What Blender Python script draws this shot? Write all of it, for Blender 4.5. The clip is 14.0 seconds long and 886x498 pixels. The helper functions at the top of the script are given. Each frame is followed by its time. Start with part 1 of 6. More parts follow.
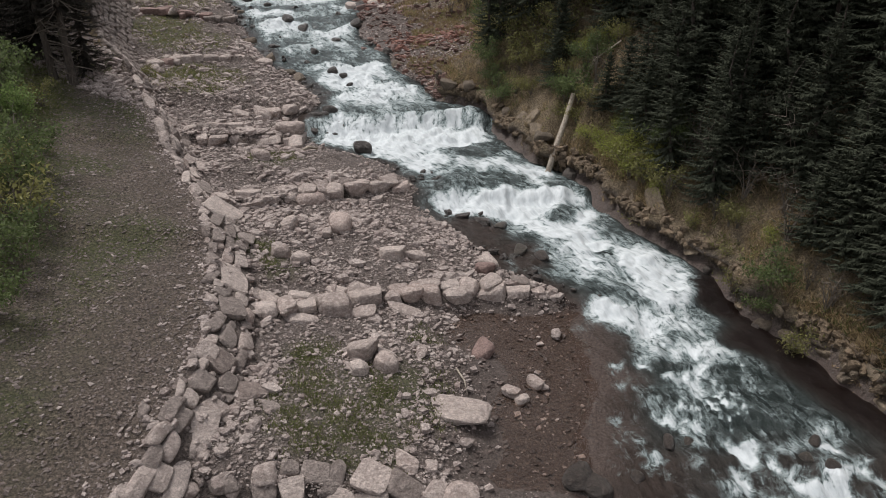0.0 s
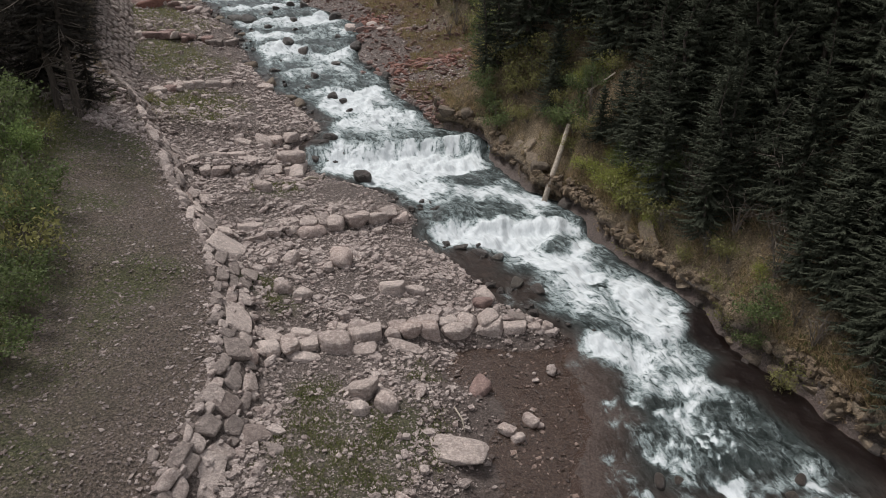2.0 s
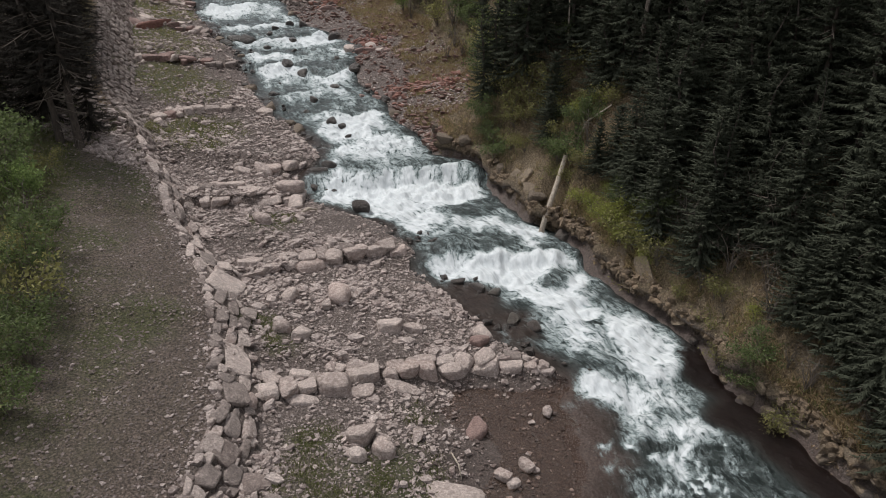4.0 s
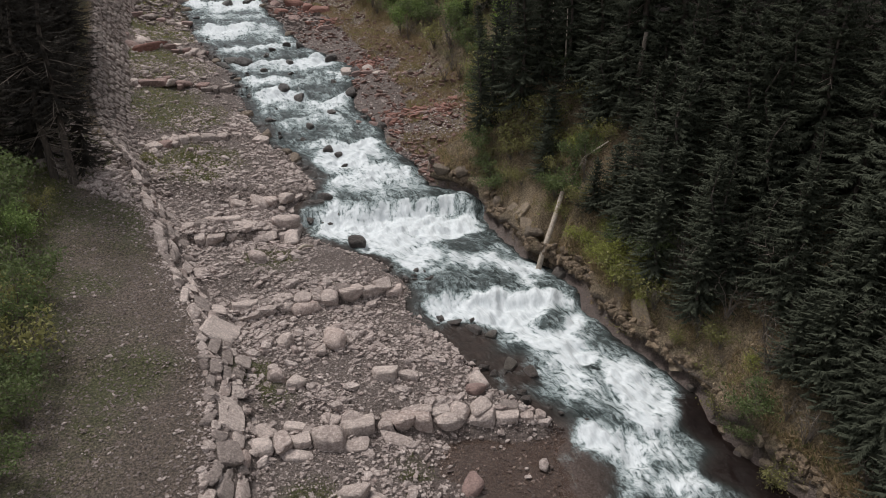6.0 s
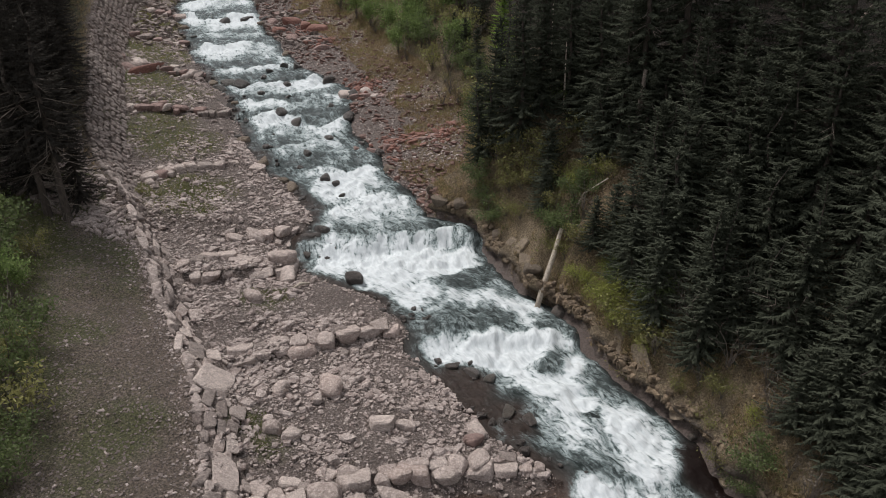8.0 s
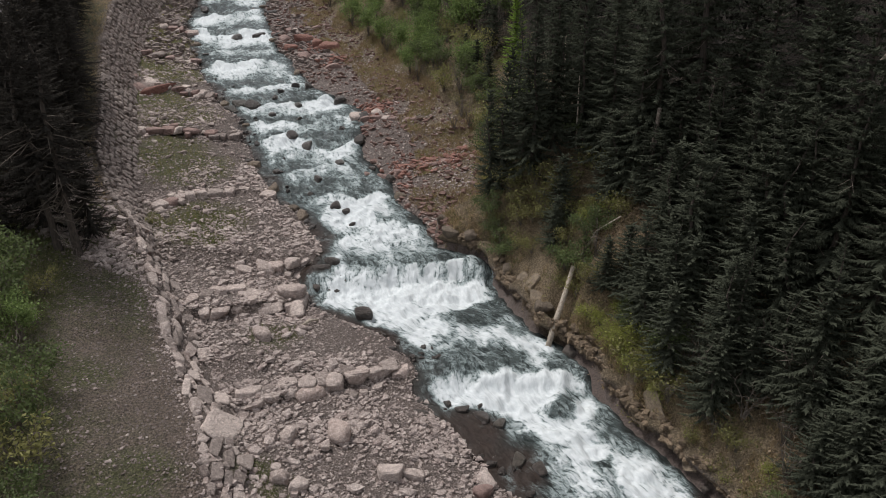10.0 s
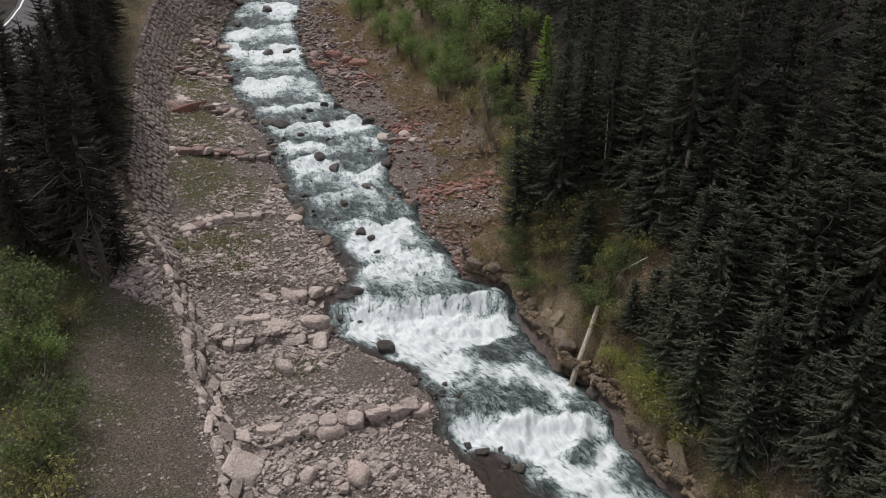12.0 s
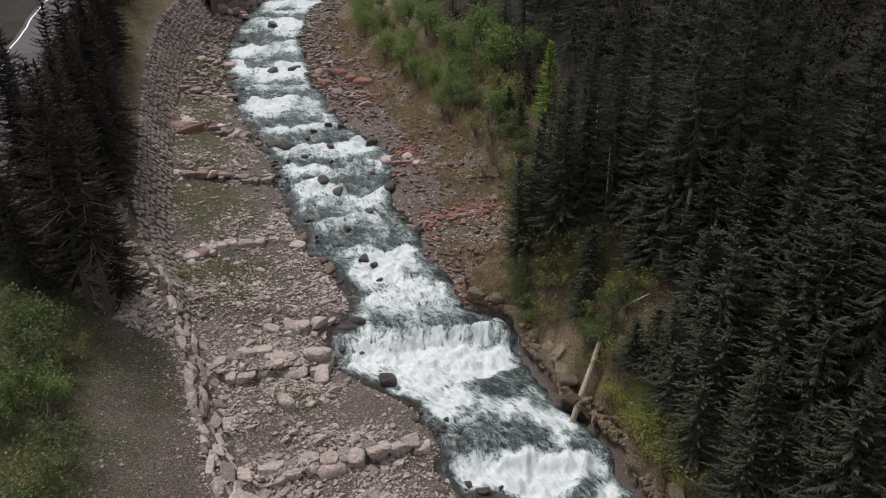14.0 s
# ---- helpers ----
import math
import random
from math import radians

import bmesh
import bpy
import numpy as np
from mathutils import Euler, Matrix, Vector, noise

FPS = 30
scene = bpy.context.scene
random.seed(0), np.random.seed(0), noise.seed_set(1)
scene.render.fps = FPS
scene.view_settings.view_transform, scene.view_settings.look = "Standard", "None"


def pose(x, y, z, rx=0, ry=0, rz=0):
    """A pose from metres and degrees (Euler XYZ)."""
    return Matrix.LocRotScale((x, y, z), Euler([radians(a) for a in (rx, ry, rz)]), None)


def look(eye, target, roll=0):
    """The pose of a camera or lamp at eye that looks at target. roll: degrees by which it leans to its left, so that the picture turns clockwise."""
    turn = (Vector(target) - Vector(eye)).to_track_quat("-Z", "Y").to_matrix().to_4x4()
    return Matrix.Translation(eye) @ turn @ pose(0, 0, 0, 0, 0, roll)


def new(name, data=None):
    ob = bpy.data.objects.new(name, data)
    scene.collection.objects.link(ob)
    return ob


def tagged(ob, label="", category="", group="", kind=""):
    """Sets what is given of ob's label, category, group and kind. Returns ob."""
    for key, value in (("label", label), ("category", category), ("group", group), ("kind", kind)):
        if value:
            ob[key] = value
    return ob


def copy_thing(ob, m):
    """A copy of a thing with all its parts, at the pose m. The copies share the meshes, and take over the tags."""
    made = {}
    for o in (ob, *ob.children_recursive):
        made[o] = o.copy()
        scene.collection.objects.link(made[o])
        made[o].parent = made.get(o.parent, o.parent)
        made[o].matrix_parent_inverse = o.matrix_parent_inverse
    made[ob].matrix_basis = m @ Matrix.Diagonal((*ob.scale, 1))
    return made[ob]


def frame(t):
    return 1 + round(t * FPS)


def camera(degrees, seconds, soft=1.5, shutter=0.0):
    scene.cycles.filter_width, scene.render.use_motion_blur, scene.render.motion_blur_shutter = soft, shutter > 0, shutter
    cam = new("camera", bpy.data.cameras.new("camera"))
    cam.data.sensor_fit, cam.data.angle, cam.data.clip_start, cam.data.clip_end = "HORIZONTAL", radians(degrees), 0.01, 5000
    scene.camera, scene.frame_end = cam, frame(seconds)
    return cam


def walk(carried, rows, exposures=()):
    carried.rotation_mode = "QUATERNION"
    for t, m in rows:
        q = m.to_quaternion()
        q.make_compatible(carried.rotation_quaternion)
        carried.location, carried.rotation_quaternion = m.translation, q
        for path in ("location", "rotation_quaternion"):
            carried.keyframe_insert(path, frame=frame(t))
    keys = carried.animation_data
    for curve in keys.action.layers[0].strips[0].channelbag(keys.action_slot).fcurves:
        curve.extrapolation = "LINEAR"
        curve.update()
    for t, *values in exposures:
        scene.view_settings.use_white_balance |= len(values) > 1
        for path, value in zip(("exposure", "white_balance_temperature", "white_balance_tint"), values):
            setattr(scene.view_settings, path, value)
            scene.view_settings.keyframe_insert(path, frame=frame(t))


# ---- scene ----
cam = camera(63.2, 14.0, soft=0.4)
METRES, EYE, TILT, LEAN, TURN = 10.0, 12.0, -27.0, 0.0, 0.0
ROWS = [
    (0.0, 0.0, 0.0, 0.0, -0.0, 0.0, 0.0),
    (0.5, 0.0006, -0.0166, 0.0297, -0.02, 0.06, 0.05),
    (1.0, 0.0014, -0.0319, 0.0563, -0.02, 0.12, 0.11),
    (1.5, 0.0022, -0.0472, 0.0823, -0.03, 0.19, 0.14),
    (2.0, 0.0043, -0.0606, 0.1062, -0.04, 0.23, 0.18),
    (2.5, 0.0056, -0.0696, 0.1329, -0.06, 0.3, 0.19),
    (3.0, 0.0078, -0.0788, 0.1619, -0.05, 0.33, 0.2),
    (5.5, 0.0235, -0.0753, 0.3418, -0.08, 0.46, 0.35),
    (6.0, 0.0264, -0.0696, 0.38, -0.1, 0.49, 0.37),
    (6.5, 0.0295, -0.06, 0.42, -0.1, 0.53, 0.39),
    (7.0, 0.0321, -0.0535, 0.4573, -0.09, 0.57, 0.42),
    (7.5, 0.0336, -0.0459, 0.496, -0.12, 0.58, 0.43),
    (8.0, 0.036, -0.0385, 0.5342, -0.11, 0.59, 0.46),
    (10.5, 0.0403, -0.007, 0.7234, 1.13, 0.65, -0.04),
    (11.0, 0.0414, -0.0031, 0.7572, 1.56, 0.67, -0.27),
    (11.5, 0.0449, -0.0015, 0.7952, 2.21, 0.68, -0.61),
    (12.0, 0.0498, -0.0029, 0.8356, 2.87, 0.71, -1.01),
    (12.5, 0.0554, -0.0053, 0.8719, 3.21, 0.74, -1.17),
    (13.0, 0.0591, -0.0066, 0.9064, 3.3, 0.8, -1.2),
    (13.5, 0.0611, -0.0106, 0.9384, 3.3, 0.84, -1.18),
    (14.0, 0.0624, -0.0108, 0.971, 3.29, 0.91, -1.17),
]
walk(cam, [(t, pose(0, 0, EYE, TILT, LEAN, TURN) @ pose(METRES * x, METRES * y, METRES * z, 90 + pitch, roll, yaw)) for t, x, y, z, yaw, pitch, roll in ROWS])

# overcast daylight
world = bpy.data.worlds.new("overcast_sky")
scene.world = world
world.use_nodes = True
nt = world.node_tree
sky = nt.nodes.new("ShaderNodeTexSky")
sky.sky_type = "NISHITA"
sky.sun_disc = False
sky.sun_elevation, sky.sun_rotation = radians(60), radians(-45)
sky.air_density, sky.dust_density, sky.ozone_density = 1.0, 4.0, 1.0
grey = nt.nodes.new("ShaderNodeMix")
grey.data_type = "RGBA"
grey.inputs[0].default_value = 0.75
grey.inputs[7].default_value = (6.2, 6.3, 6.5, 1)
nt.links.new(sky.outputs[0], grey.inputs[6])
nt.links.new(grey.outputs[2], nt.nodes["Background"].inputs[0])
nt.nodes["Background"].inputs[1].default_value = 0.132
sun = new("sun", bpy.data.lights.new("sun", "SUN"))
sun.data.energy, sun.data.angle, sun.data.color = 3.0, radians(14), (1.0, 0.985, 0.965)
sun.matrix_world = look((0, 0, 60), Vector((0, 0, 60)) - Vector((math.sin(radians(-45)) * math.cos(radians(60)), math.cos(radians(-45)) * math.cos(radians(60)), math.sin(radians(60)))))


# ---- materials ----
def material(name):
    m = bpy.data.materials.new(name)
    m.use_nodes = True
    t = m.node_tree
    return m, t, t.nodes["Principled BSDF"]


def node(t, kind, **values):
    n = t.nodes.new(kind)
    for key, value in values.items():
        if key in ("data_type", "blend_type", "operation", "attribute_name", "attribute_type", "noise_dimensions", "feature", "interpolation_type"):
            setattr(n, key, value)
        else:
            n.inputs[key.replace("_", " ")].default_value = value
    return n


def coords(t, scale=1.0, which="Object"):
    tc = t.nodes.new("ShaderNodeTexCoord")
    mp = t.nodes.new("ShaderNodeMapping")
    mp.inputs["Scale"].default_value = scale if isinstance(scale, tuple) else (scale,) * 3
    t.links.new(tc.outputs[which], mp.inputs[0])
    return mp.outputs[0]


def noisy(t, vec, scale, detail=6.0, rough=0.6, lo=0.35, hi=0.65):
    n = node(t, "ShaderNodeTexNoise", Scale=scale, Detail=detail, Roughness=rough)
    t.links.new(vec, n.inputs["Vector"])
    r = t.nodes.new("ShaderNodeMapRange")
    r.inputs[1].default_value, r.inputs[2].default_value = lo, hi
    t.links.new(n.outputs[0], r.inputs[0])
    return r.outputs[0]


def mix(t, fac, a, b, blend="MIX"):
    n = t.nodes.new("ShaderNodeMix")
    n.data_type, n.blend_type = "RGBA", blend
    for socket, value in ((0, fac), (6, a), (7, b)):
        if isinstance(value, (int, float)):
            n.inputs[socket].default_value = value
        elif isinstance(value, tuple):
            n.inputs[socket].default_value = (*value, 1)
        else:
            t.links.new(value, n.inputs[socket])
    return n.outputs[2]


def math_node(t, op, a, b=0.0, clamp=False):
    n = t.nodes.new("ShaderNodeMath")
    n.operation, n.use_clamp = op, clamp
    for k, v in enumerate((a, b)):
        if isinstance(v, (int, float)):
            n.inputs[k].default_value = v
        else:
            t.links.new(v, n.inputs[k])
    return n.outputs[0]


def bump(t, bsdf, height, strength, distance):
    b = node(t, "ShaderNodeBump", Strength=strength, Distance=distance)
    t.links.new(height, b.inputs["Height"])
    t.links.new(b.outputs[0], bsdf.inputs["Normal"])


def attribute(t, name):
    n = t.nodes.new("ShaderNodeAttribute")
    n.attribute_name = name
    return n.outputs["Fac"]


def rock_material(name, a, b, stain, islands=False, rough=0.85, vec_scale=1.0):
    m, t, p = material(name)
    g = t.nodes.new("ShaderNodeNewGeometry")
    info = t.nodes.new("ShaderNodeObjectInfo")
    rnd = g.outputs["Random Per Island"] if islands else info.outputs["Random"]
    vec = g.outputs["Position"]
    base = mix(t, rnd, a, b)
    odd = math_node(t, "FRACT", math_node(t, "MULTIPLY", rnd, 37.0))
    base = mix(t, math_node(t, "MULTIPLY", math_node(t, "GREATER_THAN", odd, 0.86), 0.45), base, stain)
    tone = math_node(t, "FRACT", math_node(t, "MULTIPLY", rnd, 91.0))
    wide = noisy(t, vec, 2.2 * vec_scale, 5, 0.65)
    mid = noisy(t, vec, 7.0 * vec_scale, 6, 0.7, 0.4, 0.62)
    fine = noisy(t, vec, 20 * vec_scale, 6, 0.78, 0.4, 0.62)
    base = mix(t, math_node(t, "MULTIPLY", tone, 0.55), base, tuple(c * 0.5 for c in a))
    base = mix(t, math_node(t, "MULTIPLY", wide, 0.45), base, tuple(c * 0.6 for c in a))
    base = mix(t, math_node(t, "MULTIPLY", mid, 0.45), base, tuple(min(1, c * 1.3) for c in b))
    base = mix(t, math_node(t, "MULTIPLY", fine, 0.5), base, tuple(c * 0.42 for c in a))
    t.links.new(base, p.inputs["Base Color"])
    p.inputs["Roughness"].default_value = rough
    bump(t, p, math_node(t, "ADD", mid, math_node(t, "MULTIPLY", fine, 0.4)), 0.8, 0.06)
    return m


STONE = rock_material("pink_porphyry_stone", (0.45, 0.352, 0.312), (0.76, 0.635, 0.57), (0.40, 0.26, 0.215))
DULL_RUBBLE = rock_material("dull_rubble", (0.18, 0.137, 0.119), (0.43, 0.345, 0.305), (0.22, 0.14, 0.12), islands=True)
RUBBLE = rock_material("porphyry_rubble", (0.30, 0.23, 0.203), (0.74, 0.62, 0.565), (0.28, 0.185, 0.16), islands=True)
RED_STONE = rock_material("red_stone", (0.31, 0.20, 0.17), (0.39, 0.27, 0.24), (0.3, 0.16, 0.13))
DULL_STONE = rock_material("dull_brown_grey_stone", (0.25, 0.195, 0.171), (0.45, 0.37, 0.33), (0.24, 0.16, 0.135))
WET_STONE = rock_material("wet_dark_stone", (0.055, 0.045, 0.040), (0.125, 0.10, 0.086), (0.09, 0.09, 0.065), rough=0.35)


def ground_material():
    m, t, p = material("gravel_and_soil")
    g = t.nodes.new("ShaderNodeNewGeometry")
    vec = g.outputs["Position"]
    wide = noisy(t, vec, 0.35, 5, 0.6)
    mid = noisy(t, vec, 3.0, 6, 0.65)
    fine = noisy(t, vec, 15.0, 8, 0.78, 0.41, 0.60)
    v = node(t, "ShaderNodeTexVoronoi", Scale=9.0)
    t.links.new(vec, v.inputs["Vector"])
    gravel = mix(t, fine, (0.050, 0.038, 0.032), (0.40, 0.315, 0.275))
    gravel = mix(t, math_node(t, "MULTIPLY", mid, 0.35), gravel, (0.17, 0.132, 0.116))
    cell = t.nodes.new("ShaderNodeSeparateColor")
    t.links.new(v.outputs["Color"], cell.inputs[0])
    gravel = mix(t, math_node(t, "MULTIPLY", cell.outputs[0], 0.35), gravel, (0.33, 0.26, 0.23))
    track = mix(t, fine, (0.055, 0.040, 0.033), (0.45, 0.338, 0.28))
    soft = noisy(t, vec, 1.1, 6, 0.62, 0.38, 0.62)
    grain = noisy(t, vec, 42.0, 5, 0.7, 0.38, 0.62)
    track = mix(t, math_node(t, "MULTIPLY", wide, 0.45), track, (0.20, 0.148, 0.118))
    track = mix(t, math_node(t, "MULTIPLY", soft, 0.5), track, mix(t, fine, (0.060, 0.048, 0.033), (0.27, 0.205, 0.155)))
    track = mix(t, math_node(t, "MULTIPLY", grain, 0.25), track, (0.055, 0.042, 0.034))
    grass = mix(t, fine, (0.050, 0.052, 0.022), (0.21, 0.20, 0.095))
    soil = mix(t, fine, (0.115, 0.082, 0.050), (0.50, 0.37, 0.23))
    soil = mix(t, math_node(t, "MULTIPLY", mid, 0.6), soil, (0.10, 0.082, 0.045))
    soil = mix(t, math_node(t, "MULTIPLY", attribute(t, "bare"), math_node(t, "ADD", mid, 0.35), True), soil, mix(t, fine, (0.15, 0.108, 0.066), (0.46, 0.35, 0.225)))
    # Litter tint doubles as painted spruce shade low on the right bank.
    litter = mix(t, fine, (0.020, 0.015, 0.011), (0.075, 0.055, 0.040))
    asphalt = mix(t, fine, (0.075, 0.068, 0.075), (0.10, 0.092, 0.10))
    col = mix(t, attribute(t, "track"), gravel, track)
    patchy = math_node(t, "MULTIPLY", attribute(t, "grass"), math_node(t, "ADD", mid, wide), True)
    col = mix(t, patchy, col, grass)
    col = mix(t, attribute(t, "soil"), col, soil)
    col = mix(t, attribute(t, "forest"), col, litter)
    # The wet tint also carries painted shade along the right bank's foot.
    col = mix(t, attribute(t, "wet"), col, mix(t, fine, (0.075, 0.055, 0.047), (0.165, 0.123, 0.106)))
    t.links.new(col, p.inputs["Base Color"])
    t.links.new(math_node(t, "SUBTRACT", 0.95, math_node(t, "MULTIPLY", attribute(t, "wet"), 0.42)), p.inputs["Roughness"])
    rough = math_node(t, "ADD", fine, math_node(t, "MULTIPLY", v.outputs["Distance"], 1.4))
    bump(t, p, math_node(t, "MULTIPLY", rough, math_node(t, "SUBTRACT", 1.0, math_node(t, "MULTIPLY", attribute(t, "wet"), 0.75))), 1.0, 0.10)
    return m


def water_material():
    m, t, p = material("mountain_stream_water")
    uv = coords(t, (1.0, 1.0, 1.0), "UV")
    g = t.nodes.new("ShaderNodeNewGeometry")
    foam = attribute(t, "foam")
    warp = node(t, "ShaderNodeTexNoise", Scale=0.9, Detail=3.0)
    t.links.new(uv, warp.inputs["Vector"])
    bend = t.nodes.new("ShaderNodeVectorMath")
    bend.operation = "MULTIPLY_ADD"
    t.links.new(warp.outputs["Color"], bend.inputs[0])
    bend.inputs[1].default_value = (0.6, 0.6, 0.0)
    t.links.new(uv, bend.inputs[2])
    mp = node(t, "ShaderNodeMapping", Scale=(1.9, 0.85, 1.0))
    t.links.new(bend.outputs[0], mp.inputs[0])
    streak = noisy(t, mp.outputs[0], 0.95, 7, 0.6, 0.22, 0.78)
    clots = noisy(t, g.outputs["Position"], 2.4, 7, 0.62, 0.25, 0.75)
    mp2 = node(t, "ShaderNodeMapping", Scale=(4.2, 1.5, 1.0))
    t.links.new(bend.outputs[0], mp2.inputs[0])
    hair = noisy(t, mp2.outputs[0], 1.5, 6, 0.62, 0.27, 0.73)
    lace = noisy(t, bend.outputs[0], 6.5, 6, 0.7, 0.3, 0.7)
    pattern = math_node(t, "ADD", math_node(t, "MULTIPLY", streak, 0.38), math_node(t, "ADD", math_node(t, "MULTIPLY", clots, 0.22), math_node(t, "ADD", math_node(t, "MULTIPLY", hair, 0.20), math_node(t, "MULTIPLY", lace, 0.17))))
    r = t.nodes.new("ShaderNodeMapRange")
    r.interpolation_type = "SMOOTHSTEP"
    r.inputs[1].default_value, r.inputs[2].default_value = 0.61, 1.13
    thread = math_node(t, "POWER", math_node(t, "SUBTRACT", 1.0, math_node(t, "ABSOLUTE", math_node(t, "SUBTRACT", math_node(t, "MULTIPLY", hair, 2.0), 1.0))), 3.0)
    speck = math_node(t, "POWER", math_node(t, "SUBTRACT", 1.0, math_node(t, "ABSOLUTE", math_node(t, "SUBTRACT", math_node(t, "MULTIPLY", lace, 2.0), 1.0))), 3.0)
    fray = math_node(t, "ADD", math_node(t, "MULTIPLY", thread, 0.22), math_node(t, "MULTIPLY", speck, 0.14))
    ragged = math_node(t, "ADD", math_node(t, "MULTIPLY", math_node(t, "SUBTRACT", pattern, 0.48), 1.6), math_node(t, "ADD", fray, 0.33))
    calm = math_node(t, "ADD", math_node(t, "MULTIPLY", attribute(t, "dark_calm"), 0.75), math_node(t, "MULTIPLY", attribute(t, "shallow"), 0.28))
    froth = math_node(t, "SUBTRACT", math_node(t, "ADD", math_node(t, "MULTIPLY", foam, 1.0), ragged), calm)
    t.links.new(froth, r.inputs[0])
    white = r.outputs[0]
    shallow = attribute(t, "shallow")
    deep = mix(t, math_node(t, "POWER", hair, 1.5), (0.006, 0.0085, 0.0078), (0.030, 0.037, 0.034))
    veil = t.nodes.new("ShaderNodeMapRange")
    veil.interpolation_type = "SMOOTHSTEP"
    veil.inputs[1].default_value, veil.inputs[2].default_value = 0.42, 1.0
    t.links.new(froth, veil.inputs[0])
    churn = t.nodes.new("ShaderNodeMapRange")
    churn.inputs[1].default_value, churn.inputs[2].default_value = -0.15, 0.4
    t.links.new(foam, churn.inputs[0])
    deep = mix(t, churn.outputs[0], deep, mix(t, hair, (0.018, 0.025, 0.025), (0.075, 0.088, 0.088)))
    body = mix(t, shallow, deep, mix(t, hair, (0.016, 0.0115, 0.0095), (0.045, 0.033, 0.028)))
    glacial = mix(t, hair, (0.17, 0.245, 0.238), (0.48, 0.545, 0.545))
    snow = mix(t, math_node(t, "POWER", white, 1.6), glacial, mix(t, hair, (0.42, 0.45, 0.46), (0.68, 0.70, 0.705)))
    stony = noisy(t, g.outputs["Position"], 15.0, 8, 0.78, 0.41, 0.60)
    body = mix(t, attribute(t, "bed"), body, mix(t, stony, (0.042, 0.031, 0.027), (0.098, 0.073, 0.063)))
    # Near-black brown body for the right pool and a band along that edge.
    body = mix(t, attribute(t, "dark_calm"), body, (0.0085, 0.0050, 0.0042))
    body = mix(t, math_node(t, "MULTIPLY", veil.outputs[0], 0.7), body, mix(t, clots, (0.12, 0.155, 0.155), (0.34, 0.385, 0.385)))
    t.links.new(mix(t, white, body, snow), p.inputs["Base Color"])
    t.links.new(math_node(t, "ADD", math_node(t, "MULTIPLY", white, 0.6), 0.14), p.inputs["Roughness"])
    p.inputs["IOR"].default_value = 1.33
    p.inputs["Specular IOR Level"].default_value = 0.18
    bump(t, p, math_node(t, "ADD", pattern, math_node(t, "MULTIPLY", white, 0.4)), 0.7, 0.16)
    return m


def pool_material():
    m, t, p = material("shallow_clear_water")
    out = t.nodes["Material Output"]
    t.nodes.remove(p)
    clear = t.nodes.new("ShaderNodeBsdfTransparent")
    clear.inputs[0].default_value = (0.90, 0.84, 0.80, 1)
    gloss = t.nodes.new("ShaderNodeBsdfGlossy")
    gloss.inputs["Roughness"].default_value = 0.12
    n = noisy(t, coords(t, (1.0, 1.8, 1.0)), 3.5, 4, 0.6, 0.2, 0.8)
    b = node(t, "ShaderNodeBump", Strength=0.35, Distance=0.05)
    t.links.new(n, b.inputs["Height"])
    t.links.new(b.outputs[0], gloss.inputs["Normal"])
    fr = node(t, "ShaderNodeFresnel", IOR=1.33)
    t.links.new(b.outputs[0], fr.inputs["Normal"])
    ms = t.nodes.new("ShaderNodeMixShader")
    t.links.new(fr.outputs[0], ms.inputs[0])
    t.links.new(clear.outputs[0], ms.inputs[1])
    t.links.new(gloss.outputs[0], ms.inputs[2])
    t.links.new(ms.outputs[0], out.inputs[0])
    return m


def leaf_material(name, a, b, rough=0.7, gloss=0.25):
    m, t, p = material(name)
    g = t.nodes.new("ShaderNodeNewGeometry")
    info = t.nodes.new("ShaderNodeObjectInfo")
    col = mix(t, g.outputs["Random Per Island"], a, b)
    col = mix(t, math_node(t, "MULTIPLY", info.outputs["Random"], 0.45), col, tuple(c * 0.6 for c in a))
    col = mix(t, math_node(t, "MULTIPLY", noisy(t, g.outputs["Position"], 1.3, 3), 0.35), col, tuple(c * 0.7 for c in b))
    t.links.new(col, p.inputs["Base Color"])
    p.inputs["Roughness"].default_value = rough
    p.inputs["Specular IOR Level"].default_value = gloss
    # light passes through thin leaves and needle sprays
    thin = t.nodes.new("ShaderNodeBsdfTranslucent")
    t.links.new(col, thin.inputs[0])
    both = t.nodes.new("ShaderNodeMixShader")
    both.inputs[0].default_value = 0.42
    t.links.new(p.outputs[0], both.inputs[1])
    t.links.new(thin.outputs[0], both.inputs[2])
    t.links.new(both.outputs[0], t.nodes["Material Output"].inputs[0])
    return m


def bark_material(name, a, b):
    m, t, p = material(name)
    g = coords(t, (1.0, 1.0, 0.25))
    n = noisy(t, g, 14, 6, 0.7)
    t.links.new(mix(t, n, a, b), p.inputs["Base Color"])
    p.inputs["Roughness"].default_value = 0.9
    bump(t, p, n, 0.6, 0.03)
    return m


GROUND = ground_material()
WATER = water_material()
POOL = pool_material()
NEEDLES = leaf_material("spruce_needles", (0.066, 0.072, 0.052), (0.110, 0.120, 0.086), 0.9, 0.05)
# Darker copy of the spruce needles: deep-wood shade put into the colour.
DARK_NEEDLES = leaf_material("shaded_spruce_needles", (0.026, 0.025, 0.021), (0.048, 0.046, 0.038), 0.9, 0.03)
BROWN_NEEDLES = leaf_material("brownish_spruce_needles", (0.036, 0.032, 0.028), (0.080, 0.071, 0.061), 0.9, 0.04)
YOUNG_NEEDLES = leaf_material("young_larch_needles", (0.169, 0.260, 0.039), (0.351, 0.481, 0.104))
LEAVES = leaf_material("spring_leaves", (0.062, 0.083, 0.032), (0.195, 0.24, 0.095))
FRESH_LEAVES = leaf_material("fresh_leaves", (0.090, 0.138, 0.043), (0.276, 0.354, 0.120))
